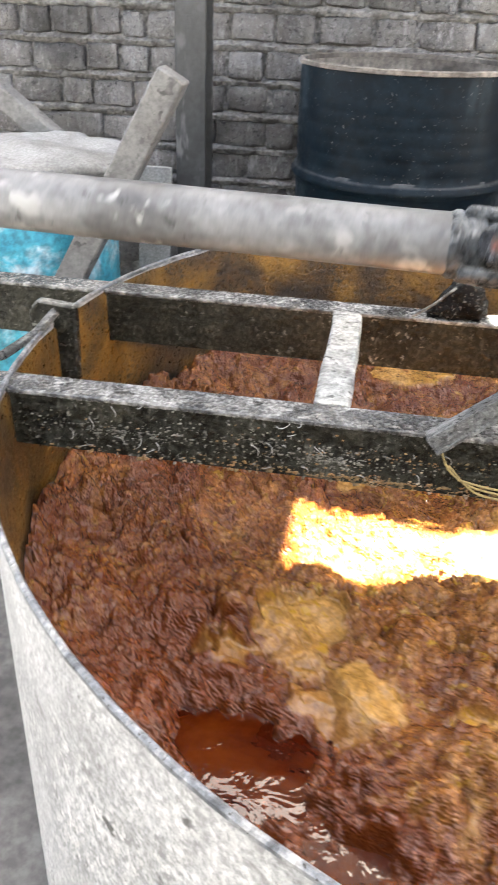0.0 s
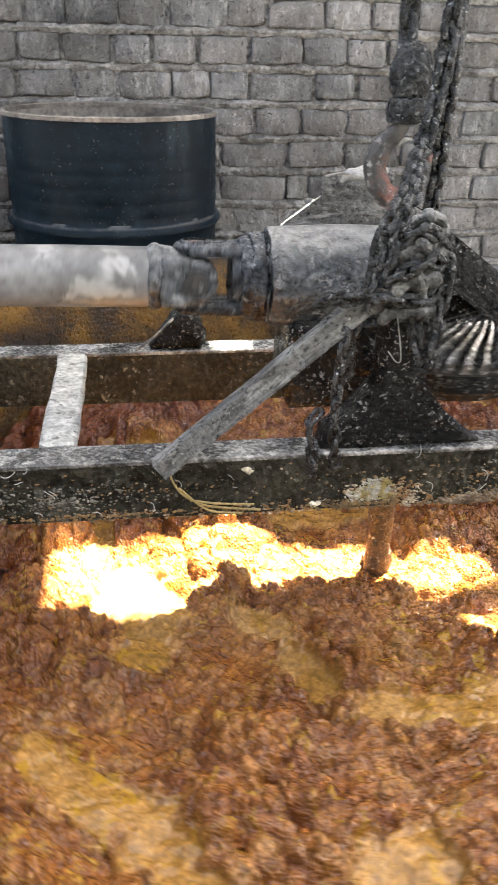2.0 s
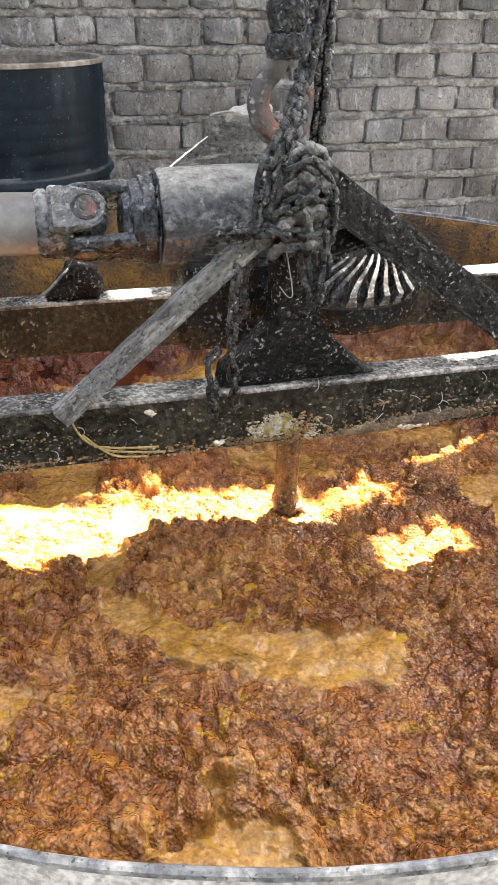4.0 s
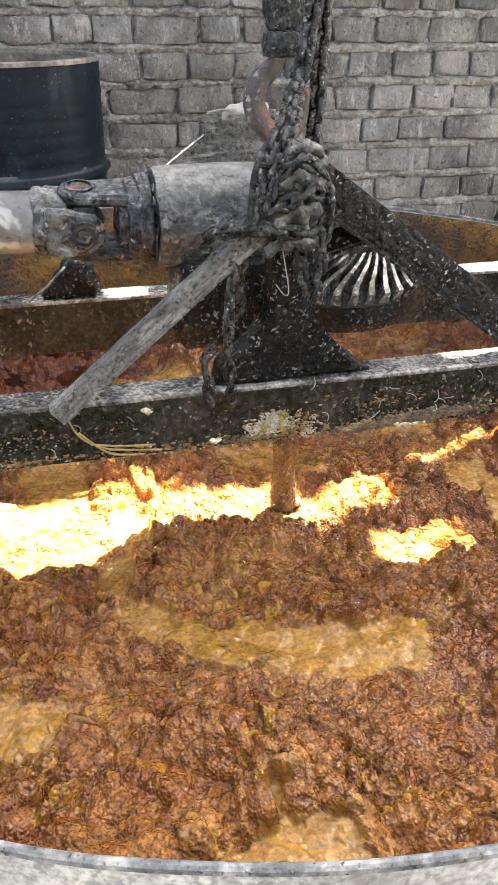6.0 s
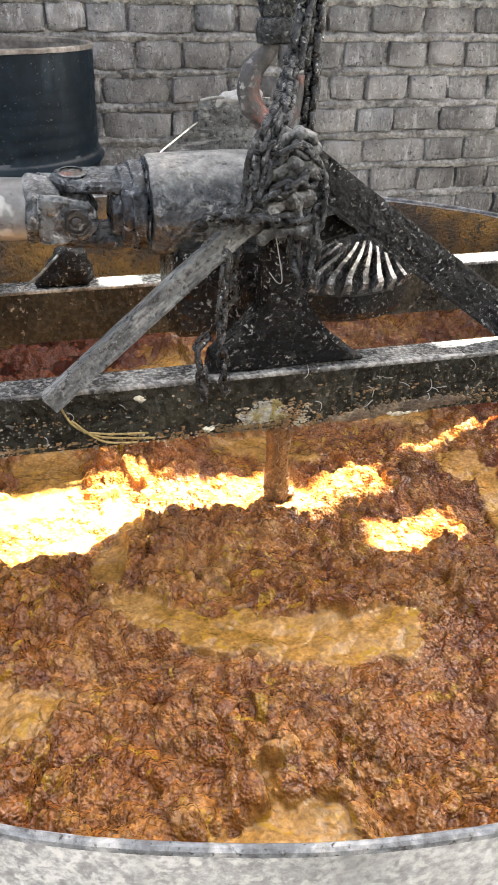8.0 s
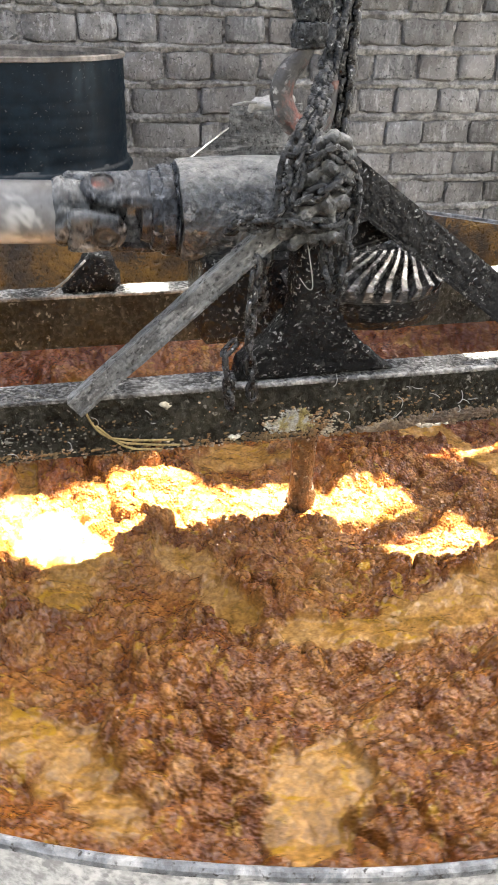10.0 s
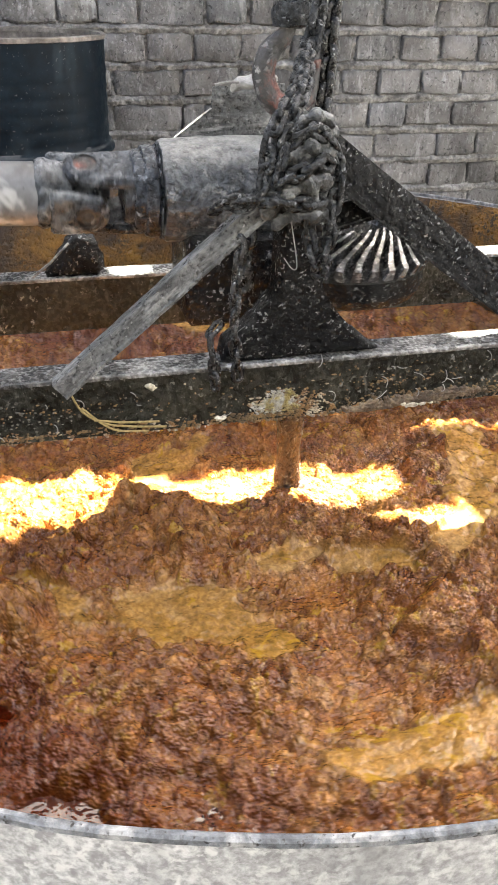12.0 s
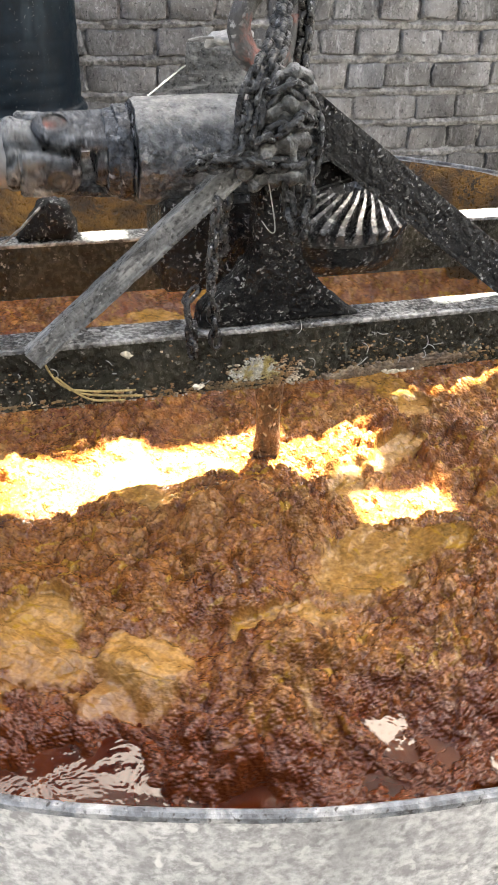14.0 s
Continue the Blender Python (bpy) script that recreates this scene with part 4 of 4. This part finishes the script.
def crumbs(name, label, count, spots, material, size):
    """Dried splashes: many small uneven lumps stuck to a beam."""
    verts, faces = [], []
    for _ in range(count):
        p, spread = random.choice(spots)
        way, off = random.uniform(0, 2 * math.pi), min(1.3 + 0.8 * random.random(), abs(random.gauss(0, 1)))
        c = Vector(p) + Vector((off * math.cos(way) * spread[0], 0, off * math.sin(way) * spread[2]))
        c.z = max(c.z, Z - 0.578)
        s, k = size * random.uniform(0.3, 1.2) ** 1.5, len(verts)
        pull = random.uniform(0.7, 2.2)
        ring = [(s * pull * random.uniform(0.5, 1.4) * math.cos(a * math.pi / 3), s * random.uniform(0.6, 1.1) * math.sin(a * math.pi / 3)) for a in range(6)]
        verts += [(c.x + x, c.y + 0.004, c.z + z) for x, z in ring] + [(c.x + 0.6 * x, c.y - 0.22 * s, c.z + 0.6 * z) for x, z in ring]
        faces += [(k + a, k + (a + 1) % 6, k + 6 + (a + 1) % 6, k + 6 + a) for a in range(6)] + [tuple(range(k + 6, k + 12))]
    me = bpy.data.meshes.new(name)
    me.from_pydata(verts, [], faces)
    me.shade_smooth()
    me.materials.append(M[material])
    return tagged(new(name, me), label, "soap residue", kind="stuff")


crumbs("soap_splash", "dried pale soap splashes along the beam's lower edge", 2300, [((0.345, 0.953, Z - 0.552), (0.035, 0.001, 0.013)), ((0.30, 0.953, Z - 0.570), (0.14, 0.001, 0.008)), ((0.60, 0.953, Z - 0.562), (0.10, 0.001, 0.009)), ((-0.05, 0.953, Z - 0.568), (0.30, 0.001, 0.007))], "splash", 0.0026)
crumbs("soap_splash", "dried pale crumbs of soap on the beam's face", 420, [((0.0, 0.953, Z - 0.53), (0.35, 0.001, 0.02)), ((0.5, 0.953, Z - 0.53), (0.25, 0.001, 0.02))], "splash", 0.0019)

crumbs("soap_splash", "grey dried spatter caked on the beam's face", 800, [((-0.42, 0.953, Z - 0.535), (0.16, 0.001, 0.022)), ((-0.12, 0.953, Z - 0.545), (0.10, 0.001, 0.016))], "caked", 0.0021)

crumbs("soap_splash", "chalky white and yellow soap crust on the beam over the shaft", 1700, [((0.332, 0.952, Z - 0.542), (0.012, 0.001, 0.008)), ((0.322, 0.952, Z - 0.554), (0.021, 0.001, 0.007))], "chalk", 0.0019)
crumbs("soap_splash", "brown soap crust hanging along the beam's lower edge", 1500, [((0.54, 0.951, Z - 0.566), (0.050, 0.001, 0.005)), ((0.60, 0.951, Z - 0.560), (0.030, 0.001, 0.005)), ((0.47, 0.951, Z - 0.572), (0.03, 0.001, 0.003))], "crust", 0.0034)
crumbs("soap_splash", "creamy white soap lumps on the beam's lower edge", 60, [((0.545, 0.950, Z - 0.574), (0.018, 0.001, 0.002)), ((0.237, 0.950, Z - 0.565), (0.007, 0.001, 0.002)), ((0.142, 0.950, Z - 0.507), (0.002, 0.001, 0.002))], "cream", 0.0040)

bm = bmesh.new()
for _ in range(46):
    x, z = random.uniform(-0.60, 0.80), Z - 0.49 - 0.078 * random.random()
    turn_by, bend, size = random.uniform(-0.7, 0.7), random.uniform(-1.5, 1.5), random.uniform(0.006, 0.022)
    tube(bm, [(x + size * k / 5 * math.cos(turn_by + bend * k / 5), 0.9505 - 0.0015 * math.sin(k), z + size * k / 5 * math.sin(turn_by + bend * k / 5)) for k in range(6)], 0.0007, 5)
tagged(part("fibre_scraps", bm, "sack"), "pale curled fibre scraps stuck to the beam's face", "fibres", kind="stuff")

# ---------------------------------------------------------------- behind the pan
plinth_bm = bmesh.new()
box(plinth_bm, -0.42, 0.31, 2.06, 2.66, 0, Z - 1.02, 0.01)
tagged(part("plinth", plinth_bm, "floor"), "rough concrete plinth under the drum", "plinth", kind="structure")
drum = thing("steel_drum", "open dark blue-black steel drum with dusty rolling hoops", "drum", m=pose(-0.056, 2.353, Z - 1.02))
bm = bmesh.new()
DR, DH = 0.284, 0.886
shell = [(DR - 0.003, 0.0), (DR + 0.004, 0.004), (DR, 0.02)]
for c in (0.30, 0.605):
    shell += [(DR, c - 0.024), (DR + 0.006, c - 0.014), (DR + 0.014, c - 0.004), (DR + 0.014, c + 0.003), (DR + 0.006, c + 0.016), (DR, c + 0.024)]
for c in (0.66, 0.695, 0.73, 0.765, 0.80):
    shell += [(DR, c - 0.012), (DR + 0.0024, c), (DR, c + 0.012)]
shell += [(DR, DH - 0.012)]
lathe(bm, shell, 96, ends=False)
part("shell", rough(bm, 0.002, 9), "drum", drum)
bm = bmesh.new()
lathe(bm, [(DR - 0.004, DH - 0.014), (DR + 0.005, DH - 0.012), (DR + 0.006, DH - 0.003), (DR, DH), (DR - 0.008, DH - 0.003), (DR - 0.008, DH - 0.014), (DR - 0.004, DH - 0.014)], 96, ends=False)
part("rim", rough(bm, 0.001, 30), "drum_inside", drum, "rusty brown rolled rim")
bm = bmesh.new()
lathe(bm, [(DR - 0.006, DH - 0.010), (DR - 0.006, 0.02), (0.02, 0.015)], 96, ends=False)
part("lining", bm, "drum_inside", drum, "dull grey-brown inside of the drum")

post = thing("steel_post", "dark upright steel post before the brick wall", "post")
bm = bmesh.new()
box(bm, -0.715, -0.625, 2.44, 2.448, 0, 3.6, 0.002)
box(bm, -0.715, -0.625, 2.532, 2.540, 0, 3.6, 0.002)
box(bm, -0.674, -0.666, 2.448, 2.532, 0, 3.6, 0)
part("column", bm, "post", post)
strut = thing("timber_strut", "grey weathered timber strut leaning towards the post", "strut")
bm = bmesh.new()
a, b = Vector((-1.28, 1.93, 0.02)), Vector((-0.585, 1.93, Z - 0.155))
d = b - a
box(bm, 0, d.length, -0.035, 0.035, -0.032, 0.032, 0.004, Matrix.Translation(a) @ d.to_track_quat("X", "Y").to_matrix().to_4x4())
part("timber", rough(bm, 0.002, 20), "timber", strut)
strut2 = thing("timber_rail", "short grey weathered timber rail leaning on the barrel", "rail")
bm = bmesh.new()
a, b = Vector((-1.75, 2.42, Z + 0.10)), Vector((-1.05, 2.40, Z - 0.42))
d = b - a
box(bm, 0, d.length, -0.03, 0.03, -0.03, 0.03, 0.004, Matrix.Translation(a) @ d.to_track_quat("X", "Y").to_matrix().to_4x4())
part("timber", rough(bm, 0.002, 20), "timber", strut2)

barrel = thing("plastic_barrel", "faded blue plastic barrel with white smears", "barrel", m=pose(-1.10, 2.13, 0))
bm = bmesh.new()
lathe(bm, [(0.22, 0.0), (0.26, 0.02), (0.275, 0.12), (0.28, 0.4), (0.285, 0.45), (0.28, 0.5), (0.28, 0.80), (0.27, 0.92), (0.24, 0.955)], 64)
part("body", rough(bm, 0.004, 8), "blue", barrel)
bm = bmesh.new()
lathe(bm, [(0.20, 0.95), (0.25, 0.952), (0.255, 0.965), (0.25, 0.98), (0.10, 0.985)], 64)
part("lid", bm, "blue", barrel)
sack = thing("sack", "crumpled white sack lying on the blue barrel", "sack", m=pose(-1.06, 2.10, Z - 0.415))
bm = bmesh.new()
bmesh.ops.create_uvsphere(bm, u_segments=64, v_segments=32, radius=1)
for v in bm.verts:
    q = v.co.copy()
    flat = math.copysign(abs(q.z) ** 0.7, q.z)
    v.co = Vector((q.x * 0.335, q.y * 0.24, max(flat, -0.55) * 0.040 + 0.024))
    v.co += noise.noise_vector(v.co * 9) * 0.018 + noise.noise_vector(v.co * 26) * 0.008
part("cloth", bm, "sack", sack)
bm = bmesh.new()
tube(bm, smooth_path([(-0.30, -0.13, 0.03), (-0.1, -0.225, 0.035), (0.12, -0.215, 0.03), (0.30, -0.09, 0.035)]), 0.005, 6)
part("seam", bm, "timber", sack, "dark folded hem")
board = thing("white_board", "white plastic board leaning between post and strut", "board")
bm = bmesh.new()
box(bm, -0.05, 0.05, -0.006, 0.006, 0, 0.955, 0.003, pose(-0.775, 2.30, 0, -4, 1, 0))
part("panel", rough(bm, 0.002, 10, 2), "sack", board)

# ---------------------------------------------------------------- bricks of the wall
COURSE, FIRST = 0.1025, Z - 0.092
JOINTS = {
    2: [-0.95, -0.83, -0.62, -0.5, -0.30, -0.18, -0.03, 0.12, 0.30, 0.42, 0.60, 0.75, 0.90],
    1: [-0.48, -0.33, -0.20, -0.05, 0.07, 0.21, 0.37, 0.54, 0.68, 0.81, 0.96],
    0: [-1.30, -1.19, -1.06, -0.96, -0.88, -0.61, -0.47, -0.34, -0.17, -0.04, 0.13, 0.25, 0.37, 0.58, 0.72, 0.87, 1.02, 1.17, 1.36, 1.55],
    -1: [-1.26, -1.08, -0.97, -0.87, -0.62, -0.5, -0.34, -0.16, 0.02, 0.24, 0.39, 0.54, 0.69, 0.86, 1.08, 1.24, 1.39, 1.53],
    -2: [-1.34, -1.17, -1.06, -0.93, -0.78, -0.62, -0.48, -0.39, -0.2, 0.0, 0.28, 0.5, 0.69, 0.88, 1.04, 1.17, 1.33, 1.48, 1.63],
    -3: [-0.49, -0.39, -0.2, 0.05, 0.28, 0.50, 0.57, 0.77, 0.95, 1.15, 1.28, 1.46],
    -4: [-0.39, -0.2, 0.0, 0.20, 0.34, 0.47, 0.64, 0.84, 1.02, 1.18, 1.42, 1.57],
    -5: [1.06, 1.21, 1.40, 1.55],
}


def course_joints(n):
    js = list(JOINTS.get(n, [0.1 * random.random()]))
    while js[0] > -1.75:
        js.insert(0, js[0] - random.choice((0.13, 0.16, 0.23)))
    while js[-1] < 2.05:
        js.append(js[-1] + random.choice((0.13, 0.16, 0.23)))
    return js


brick_meshes = {}


def brick_mesh(length):
    """One of three worn bricks of about that length: an uneven face with rounded, chipped edges, and four sides."""
    key = (round(length / 0.01), random.randrange(3))
    if key in brick_meshes:
        return brick_meshes[key]
    long, high, seed = key[0] * 0.01, 0.079, random.uniform(0, 50)
    us, vs = (-1.0, -0.93, -0.45, 0.1, 0.55, 0.93, 1.0), (-1.0, -0.84, 0.0, 0.84, 1.0)
    bm = bmesh.new()
    grid = []
    for v in vs:
        row = []
        for u in us:
            edge = max(abs(u) > 0.99, abs(v) > 0.99)
            corner = abs(u) > 0.9 and abs(v) > 0.8
            shift = noise.noise_vector(Vector((u * long * 16, v * 2.2, seed)))
            p = Vector((u * long / 2 + 0.0065 * shift.x, -0.03 + 0.0065 * shift.y + (0.008 if edge else 0) + (0.003 if corner else 0), v * high / 2 + 0.0085 * shift.z))
            if corner:
                p.x *= 0.985
                p.z *= 0.95
            row.append(bm.verts.new(p))
        grid.append(row)
    for r0, r1 in zip(grid, grid[1:]):
        for k in range(len(us) - 1):
            bm.faces.new((r0[k], r0[k + 1], r1[k + 1], r1[k]))
    loop = grid[0] + [r[-1] for r in grid[1:]] + grid[-1][-2::-1] + [r[0] for r in grid[-2:0:-1]]
    back = [bm.verts.new((v.co.x, 0.03, v.co.z)) for v in loop]
    for k in range(len(loop)):
        j = (k + 1) % len(loop)
        bm.faces.new((loop[j], loop[k], back[k], back[j]))
    me = bpy.data.meshes.new("brick")
    bm.to_mesh(me)
    bm.free()
    me.shade_smooth()
    me.set_sharp_from_angle(angle=radians(50))
    me.materials.append(M["brick"])
    brick_meshes[key] = me
    return me


for n in range(-7, 8):
    js = course_joints(n)
    for x0, x1 in zip(js, js[1:]):
        b = new("brick", brick_mesh(x1 - x0 - random.uniform(0.004, 0.010)))
        b.parent = wall
        b.matrix_basis = Matrix.Translation(((x0 + x1) / 2, WALL_Y + 0.030 + random.uniform(-0.006, 0.006), FIRST + n * COURSE + random.uniform(-0.004, 0.004))) @ pose(0, 0, 0, random.uniform(-2, 2), random.uniform(-1.4, 1.4), random.uniform(-1.2, 1.2))

# mortar: deep in the upright joints, in the bed joints bulging out over each lower brick and drawn back under the upper one
nx, nz = 640, 420
mx, mz = np.meshgrid(np.linspace(-1.9, 2.2, nx), np.linspace(0.55, 2.05, nz))
phase = ((mz - FIRST + 0.002 * (fbm(mx, mz, 9, 5) - 0.5)) / COURSE + 0.5) % 1.0
gap = np.clip(1 - np.abs((phase + 0.5) % 1.0 - 0.5) / 0.135, 0, 1)
depth = np.where(gap > 0, 0.013 - 0.012 * np.sqrt(gap) * np.clip(1.25 - 0.35 * (phase > 0.5) * 1.0 - 0.5 * (phase < 0.5) * phase / 0.12, 0, 1.3), 0.018)
depth += 0.014 * (fbm(mx, mz, 22, 8) - 0.5) + 0.012 * (fbm(mx, mz, 70, 9, 2) - 0.5)
smudge = np.clip(4 * (fbm(mx, mz, 5, 12) - 0.60), 0, 1)
depth -= smudge * 0.016
me = bpy.data.meshes.new("mortar_bed")
k = np.arange((nz - 1) * nx).reshape(nz - 1, nx)[:, :-1]
me.from_pydata(np.stack([mx, WALL_Y + depth, mz], -1).reshape(-1, 3).tolist(), [], np.stack([k, k + 1, k + nx + 1, k + nx], -1).reshape(-1, 4).tolist())
me.shade_smooth()
me.materials.append(M["mortar"])
new("mortar_bed", me).parent = wall


# ---------------------------------------------------------------- what moves
def run(points):
    """Linear between (time, value) points."""
    times, values = zip(*points)
    return lambda t: float(np.interp(t, times, values))


def churn(t):
    """The dough's turn in degrees: one way, a stop, then slowly the other way."""
    if t < 2.8:
        return 8.0 + 40.0 * (2.8 - t)
    if t < 3.25:
        return 8.0 * ((3.25 - t) / 0.45) ** 2
    if t < 5.0:
        return 0.0
    if t < 5.6:
        return 6.0 * (t - 5.0) / 0.6
    if t < 8.0:
        return 6.0
    if t < 9.4:
        return 6.0 + 25.0 * (t - 8.0) ** 2 / 2.8
    return 6.0 + 17.5 + 25.0 * (t - 9.4)


def motions():
    ticks = [k / 10 for k in range(141)]
    # the shaft turns 21.6 times as fast as the dough
    walk(drive, [(t, DRIVE @ pose(0, 0, 0, -(40 + 21.6 * churn(t)), 0, 0)) for t in ticks])
    # the gear goes round once for each five turns of the shaft
    walk(bevel_gear, [(t, pose(GX, GY, Z - 0.385, 0, 0, 21.6 * churn(t) / 5)) for t in ticks])
    walk(agitator, [(t, pose(SX, 1.155, Z - 0.40, 0, 0, 21.6 * churn(t) / 5)) for t in ticks])
    for ob in soap_parts:
        walk(ob, [(t, pose(0, 0, 0, 0, 0, churn(t))) for t in ticks])


motions()
